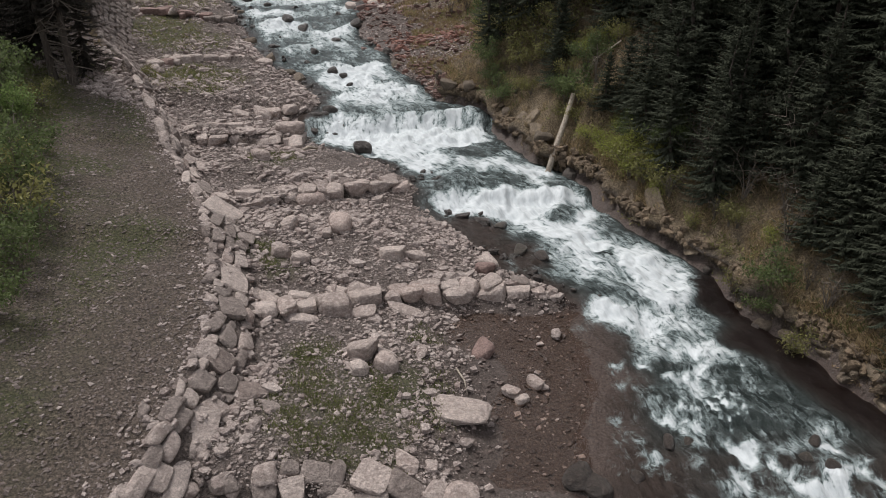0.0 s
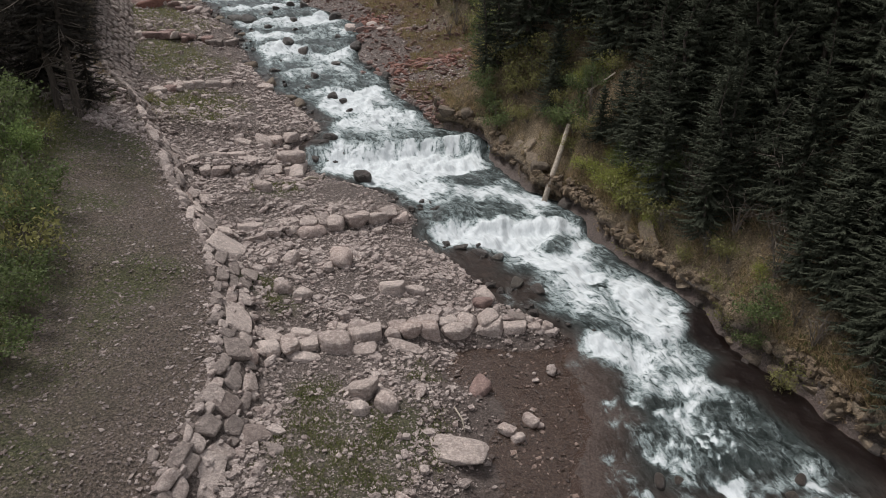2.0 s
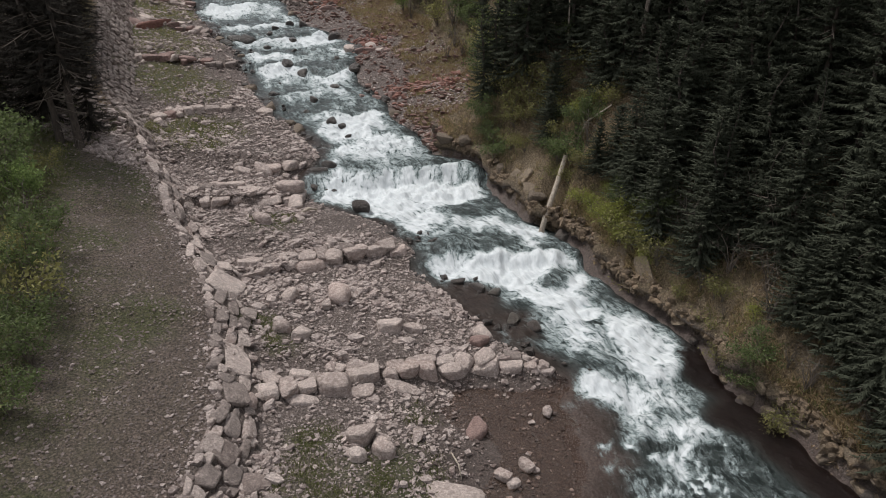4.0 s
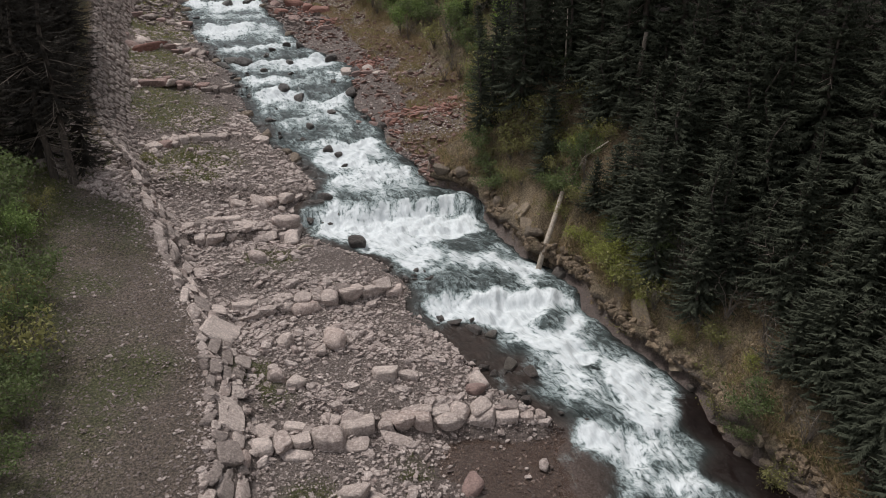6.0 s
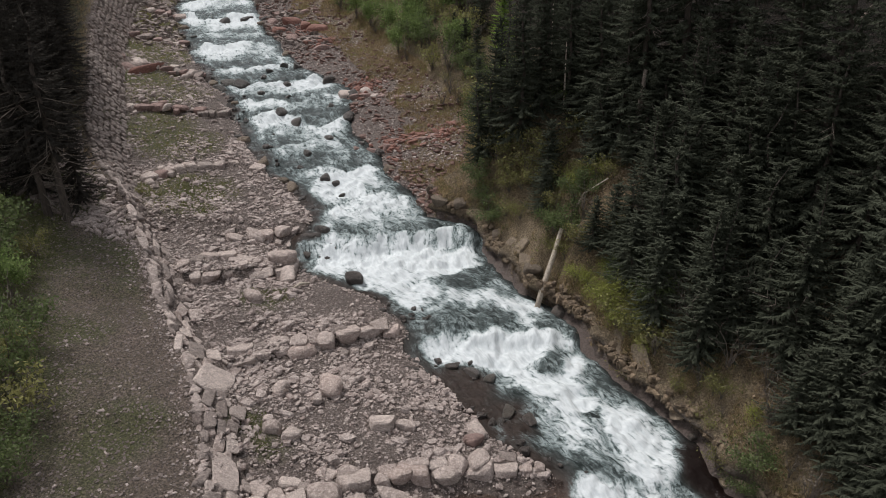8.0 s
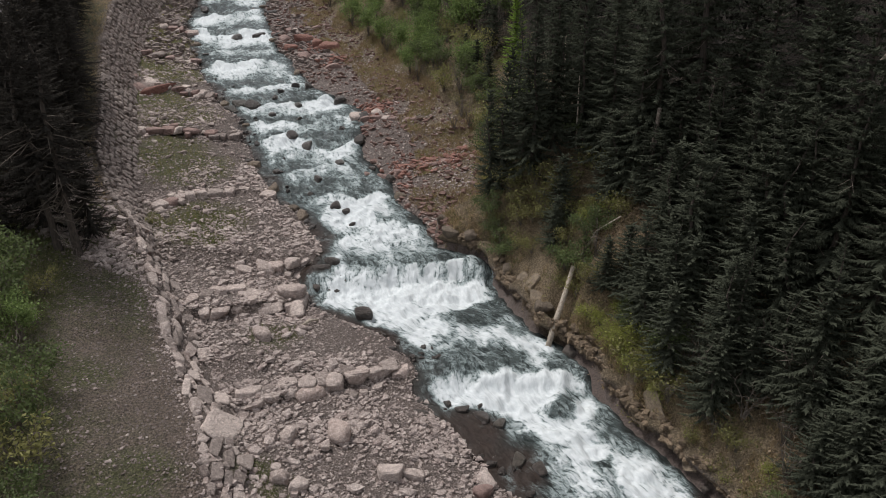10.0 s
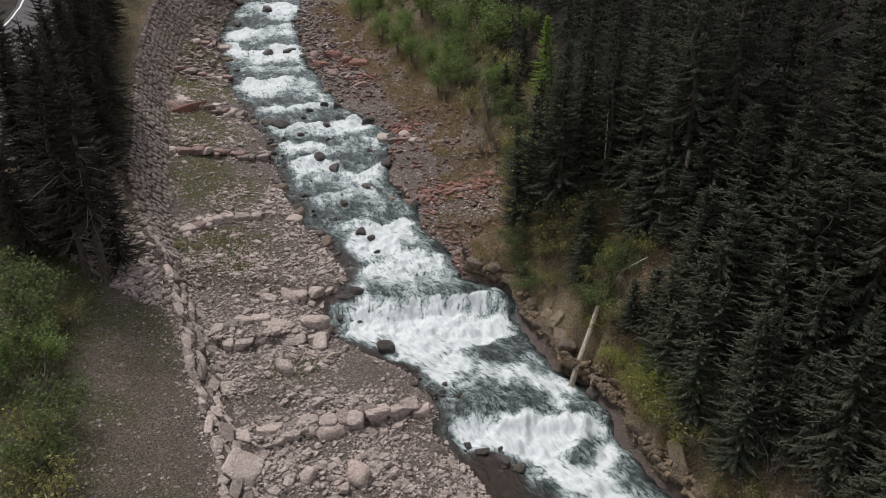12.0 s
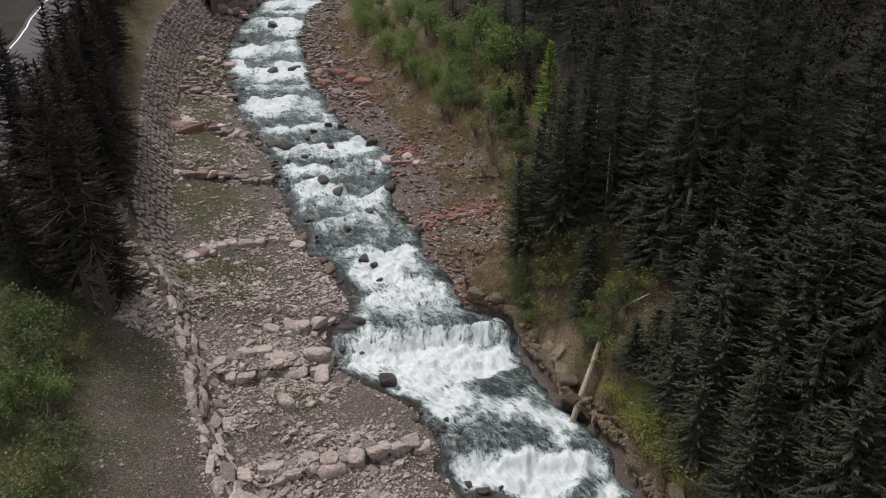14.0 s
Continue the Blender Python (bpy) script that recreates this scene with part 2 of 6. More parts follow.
OLIVE_LEAVES = leaf_material("olive_leaves", (0.125, 0.125, 0.043), (0.375, 0.350, 0.138))
YELLOW_LEAVES = leaf_material("yellow_green_leaves", (0.172, 0.190, 0.040), (0.437, 0.448, 0.127))
DRY_GRASS = leaf_material("dry_grass", (0.213, 0.156, 0.085), (0.550, 0.419, 0.250))
GREEN_GRASS = leaf_material("green_grass", (0.102, 0.114, 0.043), (0.312, 0.312, 0.138))
BARK = bark_material("grey_brown_bark", (0.035, 0.025, 0.02), (0.10, 0.08, 0.065))
TWIG = bark_material("bare_twigs", (0.09, 0.07, 0.055), (0.20, 0.165, 0.135))
PALE_WOOD = bark_material("barkless_pale_wood", (0.26, 0.21, 0.165), (0.50, 0.43, 0.35))


# ---- the lie of the land: lines in plan, as x over y ----
def line(y, ys, xs):
    return np.interp(y, ys, xs)


def lattice(ix, iy, seed):
    h = (ix * 374761393 + iy * 668265263 + seed * 974634777) & 0x7FFFFFFF
    h = ((h ^ (h >> 13)) * 1274126177) & 0x7FFFFFFF
    return ((h ^ (h >> 16)) & 0xFFFF) / 65535.0


def ripple(x, y, size, seed=0):
    """Smooth value noise, -1 to 1, with features of that size."""
    x, y = np.asarray(x, float) / size, np.asarray(y, float) / size
    ix, iy = np.floor(x).astype(np.int64), np.floor(y).astype(np.int64)
    fx, fy = x - ix, y - iy
    fx, fy = fx * fx * (3 - 2 * fx), fy * fy * (3 - 2 * fy)
    a, b = lattice(ix, iy, seed), lattice(ix + 1, iy, seed)
    c, d = lattice(ix, iy + 1, seed), lattice(ix + 1, iy + 1, seed)
    return 2 * ((a * (1 - fx) + b * fx) * (1 - fy) + (c * (1 - fx) + d * fx) * fy) - 1


def water_left(y):
    return 0.32 * ripple(y, 0.0, 1.7, 91) + 0.14 * ripple(y, 0.0, 0.6, 92) + line(y, [-60, 5, 11.6, 13, 15.2, 17, 18.9, 20.8, 23.6, 25.5, 27, 28.1, 29.4, 31, 33.7, 35.7, 38, 40, 42, 48, 52.3, 55.2, 61.9, 71.9, 77.5, 88.8, 95.7, 130, 400],
                [14, 5.4, 2.9, 3.1, 4.2, 4.5, 3.9, 1.8, 0.1, -1.1, -0.9, -2.0, -3.9, -6.3, -6.3, -6.1, -7.2, -9.6, -10.2, -13.6, -14.8, -17.1, -20.5, -24.2, -25.7, -27.3, -26.8, -33, -120])


def water_right(y):
    return 0.26 * ripple(y, 0.0, 2.1, 93) + 0.13 * ripple(y, 0.0, 0.7, 94) + line(y, [-60, 5, 13.1, 14.3, 15.8, 18, 20.8, 23.4, 26.1, 28.1, 30.3, 33.8, 34.4, 35.3, 37.8, 39.9, 42.6, 45.4, 50, 52.6, 56.4, 62, 72, 77.6, 88.8, 95.7, 130, 400],
                [26, 14, 11.5, 10.8, 10.2, 9.35, 8.2, 6.9, 5.75, 4.5, 3.2, 1.95, 1.5, -0.5, -1.1, -2.6, -3.1, -5.2, -5.5, -6.2, -9.6, -12.7, -16.6, -18.1, -20.2, -19.8, -25, -110])


def wall_crest(y):
    return line(y, [-60, 4, 8, 10.1, 11.5, 13.5, 15.2, 17.2, 19.7, 21.9, 23.6, 27.2, 29.9, 32.8, 36.5, 41, 47.8, 55.7, 68, 83, 130, 400],
                [2, -6.8, -6.6, -6.2, -5.9, -5.7, -5.7, -6.2, -7.1, -8.0, -9.2, -11.1, -12.4, -14.0, -17.0, -19.2, -21.7, -24.7, -28.6, -31, -40, -130])


def wall_foot(y):
    return line(y, [-60, 4, 8, 11, 12.9, 14.8, 16.6, 18.8, 21.5, 23.3, 26.4, 31.2, 33.4, 39.4, 47.4, 56.7, 70, 82, 92, 130, 400],
                [4, -5.8, -5.6, -5.2, -4.8, -4.8, -5.0, -5.7, -6.6, -7.7, -9.7, -12.3, -13.6, -16.7, -19.7, -23.1, -26.9, -28.4, -28.2, -36, -126])


def bank_foot(y):
    return np.maximum(water_right(y) + 0.1, line(y, [0, 35.5, 37, 39, 45, 50, 56, 62, 72, 90, 130, 400], [-99, -99, 0.4, 1.4, 1.6, 0.2, -2.5, -5.0, -10.5, -16.5, -22, -108]))


def river_z(y):
    return line(y, [-300, 0, 11, 11.8, 14, 16.5, 18.6, 19.3, 22, 25.2, 25.9, 29.7, 32.9, 33.9, 38.8, 40.4, 47.3, 47.9, 54.0, 54.6, 61.6, 62.2, 70.8, 71.4, 77, 77.6, 86, 87, 95.5, 95.9, 140, 400],
                [-26, -1.3, -0.25, 0.05, 0.2, 0.35, 0.4, 0.72, 0.85, 1.0, 1.3, 1.5, 1.6, 2.2, 2.65, 2.95, 3.8, 4.12, 4.7, 5.0, 5.62, 5.85, 6.6, 6.9, 7.4, 7.65, 8.5, 8.75, 9.4, 10.6, 15, 48])


# weirs of the foreshore: the plan line of each, and how high its crest stands
WEIRS = [
    ([(-4.9, 11.0), (-2.7, 10.9), (0.9, 10.7)], 0.42),
    ([(-5.2, 16.95), (-4.0, 17.5), (-2.0, 18.5), (-0.4, 18.9), (1.5, 19.1), (3.2, 19.25)], 0.06),
    ([(-7.4, 23.0), (-6.6, 23.45), (-5.2, 24.3), (-4.0, 25.2), (-2.6, 25.85), (-1.2, 26.05)], 0.34),
    ([(-10.6, 28.5), (-9.4, 28.95), (-7.6, 29.8), (-6.2, 30.5)], 0.55),
    ([(-15.2, 37.2), (-14.3, 38.8), (-12.3, 40.1), (-9.9, 40.5)], 0.15),
    ([(-19.3, 46.7), (-18.1, 47.3), (-16.2, 47.4), (-13.6, 47.8)], 0.2),
    ([(-22.8, 54.8), (-20.8, 54.9), (-17.0, 54.4)], 0.2),
    ([(-24.5, 61.6), (-20.5, 62.3)], 0.25),
    ([(-26.5, 70.4), (-23.5, 71.0)], 0.25),
    ([(-29.0, 84.3), (-27.0, 86.8)], 0.5),
]


def smooth(a, b, v):
    f = np.clip((v - a) / (b - a), 0, 1)
    return f * f * (3 - 2 * f)


def crest_rise(y):
    return line(y, [0, 20, 24, 30, 33, 37, 48, 70, 100], [1.9, 1.95, 2.15, 2.3, 2.6, 2.7, 3.4, 4.4, 4.6])


def terraces(x, y):
    """The weirs hold the gravel back: a step at each one, fading upstream."""
    out = np.zeros(np.broadcast(x, y).shape)
    for pts, high in WEIRS:
        xs, ys = zip(*pts)
        d = y - np.interp(x, xs, ys)
        inside = smooth(xs[0] - 1.0, xs[0] + 0.3, x) * (1 - smooth(xs[-1] - 0.4, xs[-1] + 0.5, x))
        step = smooth(-0.05, 0.2, d)
        out += inside * high * (0.5 * np.exp(-np.maximum(d, 0) / 3.5) * step - 0.4 * np.exp(np.minimum(d, 0) / 2.5) * (1 - step))
    return out


def bare_bank(x, y):
    """Where tan rock and earth lie open on the steep bank."""
    out = np.zeros(np.broadcast(x, y).shape)
    for cx, cy, r in ((3.5, 31.4, 1.7), (3.0, 33.2, 1.3), (4.3, 29.9, 1.3), (8.9, 20.6, 1.3), (8.2, 22.4, 0.9), (9.6, 18.8, 0.9), (2.2, 37.6, 1.2)):
        out = np.maximum(out, 1 - smooth(0.4 * r, r, np.hypot(x - cx, y - cy)))
    return out


def ground_z(x, y):
    x, y = np.asarray(x, float), np.asarray(y, float)
    zr, xl, xr, wf, wc, bf = river_z(y), water_left(y), water_right(y), wall_foot(y), wall_crest(y), bank_foot(y)
    wc = np.minimum(wc, wf - 0.35)
    # foreshore on the left of the water
    f = np.clip((xl - x) / np.maximum(xl - wf, 0.5), 0, 1)
    shore = zr + 0.10 + line(y, [12, 16, 20, 23], [1.0, 0.74, 0.78, 1.0]) * f ** line(y, [16, 18, 21, 24], [1.05, 1.6, 1.5, 1.05]) - 0.12 * (1 - smooth(0, 0.12, f)) + terraces(x, y) * smooth(0.0, 0.12, f)
    shore = shore + 0.05 * ripple(x, y, 1.3, 3) + 0.025 * ripple(x, y, 0.45, 4)
    # pool of brown water below the second weir
    pool = smooth(-0.6, 1.9, x + 0.5 * ripple(x, y, 1.2, 11) + 1.2 * smooth(15.8, 17.8, y)) * (1 - smooth(18.2, 18.9, y)) * smooth(11.4, 11.9, y)
    shore = shore - pool * np.maximum(shore - (zr - 0.07 + 0.05 * ripple(x, y, 0.7, 10)), 0)
    # rock wall and the track above it
    k = np.clip((wf - x) / (wf - wc), 0, 1)
    top = crest_rise(y)
    d = np.maximum(wc - x, 0)
    flat = line(y, [0, 12, 20, 30, 34, 40, 60], [4.2, 4.4, 4.8, 2.6, 0.9, 1.0, 1.0])
    rise = 0.10 * np.minimum(d, flat) + 0.32 * np.clip(d - flat, 0, 6) + 0.02 * np.clip(d - flat - 6, 0, 5) + 0.55 * np.clip(d - flat - 11, 0, 60) + 0.3 * np.clip(d - flat - 71, 0, 300)
    left = zr + 1.1 + (top - 1.1) * k + rise + (0.06 * ripple(x, y, 1.7, 5) + 0.025 * ripple(x, y, 0.5, 6)) * (k >= 1)
    # bed under the water
    c = np.clip((x - xl) / np.maximum(xr - xl, 0.5), 0, 1)
    bed = zr - 0.1 - 0.5 * np.sin(np.pi * c) ** 0.6
    # right side: narrow gravel margin, steep bank, wooded slope
    m = np.maximum(bf - xr, 0.05)
    e = np.clip((x - xr) / m, 0, 1)
    lip = np.where(m > 1.0, 0.45, 0.06)
    b = np.maximum(x - bf, 0)
    steep = line(y, [0, 14, 20, 30, 36, 40, 60, 90], [0.8, 0.85, 0.95, 0.95, 0.8, 0.55, 0.5, 0.5])
    right = zr + lip * e + np.minimum(np.maximum(b - 0.3, 0) * 5.0, 0.65) * (m < 1.0) + steep * np.minimum(np.maximum(b - 0.3 * (m < 1.0), 0), 5) + 0.62 * np.clip(b - 5, 0, 60) + 0.35 * np.clip(b - 65, 0, 300)
    right = right + smooth(0.3, 1.5, b) * (0.28 * ripple(x, y, 2.1, 7) + 0.12 * ripple(x, y, 0.7, 8)) + 0.05 * ripple(x, y, 0.8, 9) * e
    s = np.clip((y - 27.6) / 2.4, 0, 1)
    right = right - 0.9 * (1 - smooth(0.35, 1.1, np.hypot(x - 4.2 - 1.3 * s, y - 27.6 - 2.4 * s)))
    right = right + bare_bank(x, y) * (0.22 * ripple(x, y, 0.6, 12) + 0.12 * ripple(x, y, 0.3, 13))
    z = np.where(x < wf, left, np.where(x < xl, shore, np.where(x < xr, bed, right)))
    return z


def gz(x, y):
    return float(ground_z(x, y))


# ---- mesh helpers ----
def mesh_of(name, verts, faces, material, smooth_shade=False):
    """A mesh from arrays: verts (n, 3), faces (m, 3 or 4)."""
    me = bpy.data.meshes.new(name)
    verts, faces = np.asarray(verts, np.float32), np.asarray(faces, np.int32)
    n, k = faces.shape
    me.vertices.add(len(verts))
    me.vertices.foreach_set("co", verts.ravel())
    me.loops.add(n * k)
    me.loops.foreach_set("vertex_index", faces.ravel())
    me.polygons.add(n)
    me.polygons.foreach_set("loop_start", np.arange(0, n * k, k, dtype=np.int32))
    me.polygons.foreach_set("use_smooth", np.full(n, smooth_shade))
    me.update(calc_edges=True)
    me.materials.append(material)
    return me


def part(name, me, parent, label="", at=None):
    ob = new(name, me)
    ob.parent = parent
    if at is not None:
        ob.matrix_basis = at
    if label:
        tagged(ob, label)
    return ob


def grid_faces(rows, cols):
    i = np.arange(rows - 1)[:, None] * cols + np.arange(cols - 1)[None, :]
    return np.stack([i, i + 1, i + cols + 1, i + cols], -1).reshape(-1, 4)


def spread(fine_a, fine_b, step, far):
    """Even steps over the near stretch, growing steps out to the horizon."""
    mid = np.arange(fine_a, fine_b, step)
    out, s = [fine_b], step
    while out[-1] < far:
        s *= 1.25
        out.append(out[-1] + s)
    low, s = [fine_a - step], step
    while low[-1] > -far:
        s *= 1.25
        low.append(low[-1] - s)
    return np.concatenate([low[::-1], mid, out])


def set_attribute(me, name, values):
    me.attributes.new(name, "FLOAT", "POINT").data.foreach_set("value", np.asarray(values, np.float32).ravel())


def blob(x, y, cx, cy, r):
    return 1 - smooth(0.4 * r, r, np.hypot(x - cx, y - cy))


# ---- ground ----
def side_distances(x, y):
    return wall_crest(y) - x, x - bank_foot(y)


def green_patches(x, y):
    g = np.zeros(np.broadcast(x, y).shape)
    for cx, cy, r in ((-2.6, 13.4, 2.3), (-1.0, 14.2, 1.8), (-1.9, 12.6, 1.6), (-0.6, 16.9, 0.8), (-3.4, 15.4, 1.0), (-6.9, 27.6, 1.4), (-6.0, 20.4, 0.9), (-5.0, 19.6, 0.9), (-12.6, 36.0, 1.6), (-14.2, 36.6, 1.3), (-11.4, 34.8, 1.0)):
        g = np.maximum(g, blob(x, y, cx, cy, r))
    for cx, cy in ((-15.2, 42.6), (-17.0, 44.6), (-18.0, 50.0), (-19.8, 52.0), (-21.0, 58.0), (-22.4, 60.0), (-23.8, 66.0), (-25.0, 68.6), (-26.0, 76.0), (-12.8, 36.6)):
        g = np.maximum(g, 0.85 * blob(x, y, cx, cy, 3.4))
    return g


def build_ground():
    xs, ys = spread(-42.0, 20.0, 0.29, 2500.0), spread(6.0, 98.0, 0.29, 2500.0)
    x, y = np.meshgrid(xs, ys)
    z = ground_z(x, y)
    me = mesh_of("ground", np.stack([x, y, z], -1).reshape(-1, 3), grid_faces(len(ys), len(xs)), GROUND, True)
    d, b = side_distances(x, y)
    flat = line(y, [0, 12, 20, 30, 34, 40, 60], [4.2, 4.4, 4.8, 2.6, 0.9, 1.0, 1.0])
    rough = 0.6 * ripple(x, y, 1.9, 21) + 0.4 * ripple(x, y, 0.6, 22)
    on_track = smooth(-0.2, 0.4, d) * (1 - smooth(0.0, 0.8, d - flat + 0.4 * rough))
    left_green = smooth(-0.3, 1.0, d - flat + 0.7 * rough) * (1 - smooth(10, 14, d - flat))
    verge = (0.12 + 0.78 * smooth(1.4, 3.6, d + 1.0 * rough)) * smooth(0.4, 1.2, d) * (y < 34) * (0.55 + 0.45 * ripple(x, y, 1.3, 25)) + smooth(0.2, 0.8, d) * 0.75 * smooth(0.0, 0.55, ripple(x, y, 3.1, 23) + 0.5 * rough - 0.1) + 0.8 * smooth(20, 28, y) * smooth(0.3, 0.9, d + 0.4 * rough) * (1 - smooth(33, 35, y)) * smooth(-0.4, 0.3, ripple(x, y, 1.9, 24))
    set_attribute(me, "track", on_track)
    above = 0.8 * smooth(36, 40, y) * smooth(0.1, 0.7, d)
    set_attribute(me, "grass", np.clip(np.maximum(np.maximum(np.maximum(left_green, above), verge), (0.8 + 0.2 * smooth(30, 35, y)) * green_patches(x, y)), 0, 1))
    set_attribute(me, "soil", np.maximum(smooth(0.15, 0.7, b + 0.4 * rough), 0.85 * smooth(-3.2, -0.6, b + 1.6 * rough) * (x > water_right(y) + 0.3)))
    # Needle litter; its y < 18 patch also paints spruce shade on the bank.
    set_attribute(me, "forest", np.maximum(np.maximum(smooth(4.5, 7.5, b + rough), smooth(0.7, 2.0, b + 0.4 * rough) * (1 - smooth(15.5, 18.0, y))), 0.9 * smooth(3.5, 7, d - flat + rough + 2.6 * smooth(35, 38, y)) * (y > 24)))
    set_attribute(me, "bare", bare_bank(x, y))
    xl, xr = water_left(y), water_right(y)
    # Wet edges; at the right bank's foot this also paints in undercut shade.
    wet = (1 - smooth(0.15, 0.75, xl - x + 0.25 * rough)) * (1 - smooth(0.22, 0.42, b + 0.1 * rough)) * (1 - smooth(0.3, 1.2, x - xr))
    pool = smooth(-1.2, 1.8, x + 1.3 * rough + 1.2 * smooth(15.8, 17.8, y)) * (1 - smooth(18.5, 19.0, y)) * smooth(11.3, 11.8, y) * (x < xl + 0.5)
    wet_bar = np.maximum(blob(x, y, -2.6, 28.6, 2.1), blob(x, y, -4.2, 29.6, 1.3)) * 0.9
    set_attribute(me, "wet", np.clip(np.maximum(np.maximum(wet, 0.85 * pool), wet_bar), 0, 1))
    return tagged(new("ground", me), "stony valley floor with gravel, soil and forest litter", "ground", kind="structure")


# ---- stream ----
# white water: x, y, radius and strength in plan
BOILS = [
    (-4.6, 31.8, 1.6, .9), (-2.6, 31.6, 1.6, 1), (-.6, 31.8, 1.6, 1), (1.0, 32.0, 1.2, 1), (-2.0, 30.3, 1.3, .8), (-.6, 29.0, 1.1, .7), (1.6, 28.3, 1.0, .6), (3.4, 27.9, 1.0, .8),
    (.6, 25.3, 1.1, .8), (2.2, 25.2, 1.2, 1), (3.8, 25.2, 1.2, 1), (5.2, 24.6, 1.1, .9), (3.8, 23.4, 1.1, .7), (5.2, 22.4, 1.2, .85), (6.6, 21.0, 1.2, .85), (7.4, 19.8, 1.2, .75), (4.6, 20.6, 1.0, .55),
]
POOLS = [
    (4.6, 18.3, .9, .85), (5.9, 18.2, 1.0, .55), (7.2, 18.3, 1.0, .5), (7.4, 16.9, .8, .5), (7.2, 15.9, .6, .3), (6.3, 16.6, .9, .3), (4.5, 15.6, .6, .4), (5.6, 14.4, .5, .3),
    (6.4, 13.3, .5, .9), (6.4, 12.5, .55, .85), (8.3, 12.6, .55, .85), (9.3, 12.5, .6, .85), (4.0, 12.2, .4, .55), (5.0, 12.3, .4, .5), (1.9, 20.7, .6, .7), (3.2, 14.9, .3, .7), (2.7, 15.3, .25, .6), (5.0, 14.9, .45, .6), (4.2, 14.0, .4, .55), (6.0, 13.9, .4, .6), (7.4, 13.4, .35, .5),
    (6.8, 13.1, .5, .95), (6.6, 12.2, .55, .95), (9.8, 12.2, .6, .9), (8.7, 11.9, .55, .95), (5.4, 15.8, .3, .75), (4.5, 15.3, .3, .8), (5.4, 13.9, .3, .7), (4.5, 12.4, .3, .7), (3.5, 11.9, .3, .7), (6.2, 15.1, .35, .7),
]
SLACKS = [(4.4, 24.5, .9, .75), (.6, 26.9, 1.1, .6), (1.8, 30.0, 1.2, .7), (5.3, 21.3, .5, .6), (9.4, 17.6, .9, .9), (9.0, 18.7, .7, .7), (8.6, 19.9, .5, .5), (9.6, 16.4, 1.3, 1), (10.0, 14.8, 1.4, .9), (10.4, 13.4, 1.0, .8), (8.6, 14.2, .8, .5), (4.4, 16.4, 1.0, .3), (5.6, 15.2, .9, .4), (.8, 23.6, .8, .5), (2.3, 22.4, .9, .4), (7.7, 15.1, .8, .55), (8.8, 15.4, .8, .5), (6.2, 15.9, .6, .3)]
STEPS = [(37.2, 1.8, .6), (40.5, 2.8, .9), (43.6, 1.6, .55), (45.6, 1.3, .5), (47.9, 2.4, .95), (50.3, 1.6, .7), (52.3, 1.4, .6), (54.6, 2.4, .95), (57.0, 1.7, .7), (59.6, 1.8, .7), (62.2, 3.0, 1.1), (66.2, 1.8, .6), (68.6, 2.0, .75), (71.4, 3.6, 1.15), (75.2, 1.5, .6), (77.6, 3.8, 1.15), (82.4, 2.0, .7), (86.9, 4.2, 1.15), (91.4, 2.0, .7), (95.9, 4.2, 1.2)]


def curl(x, y, seed):
    """Flow-wise noise at three sizes, about -1 to 1."""
    return 0.55 * ripple(x, y * 0.55, 1.5, seed) + 0.3 * ripple(x, y * 0.6, 0.62, seed + 1) + 0.2 * ripple(x, y * 0.7, 0.27, seed + 2)


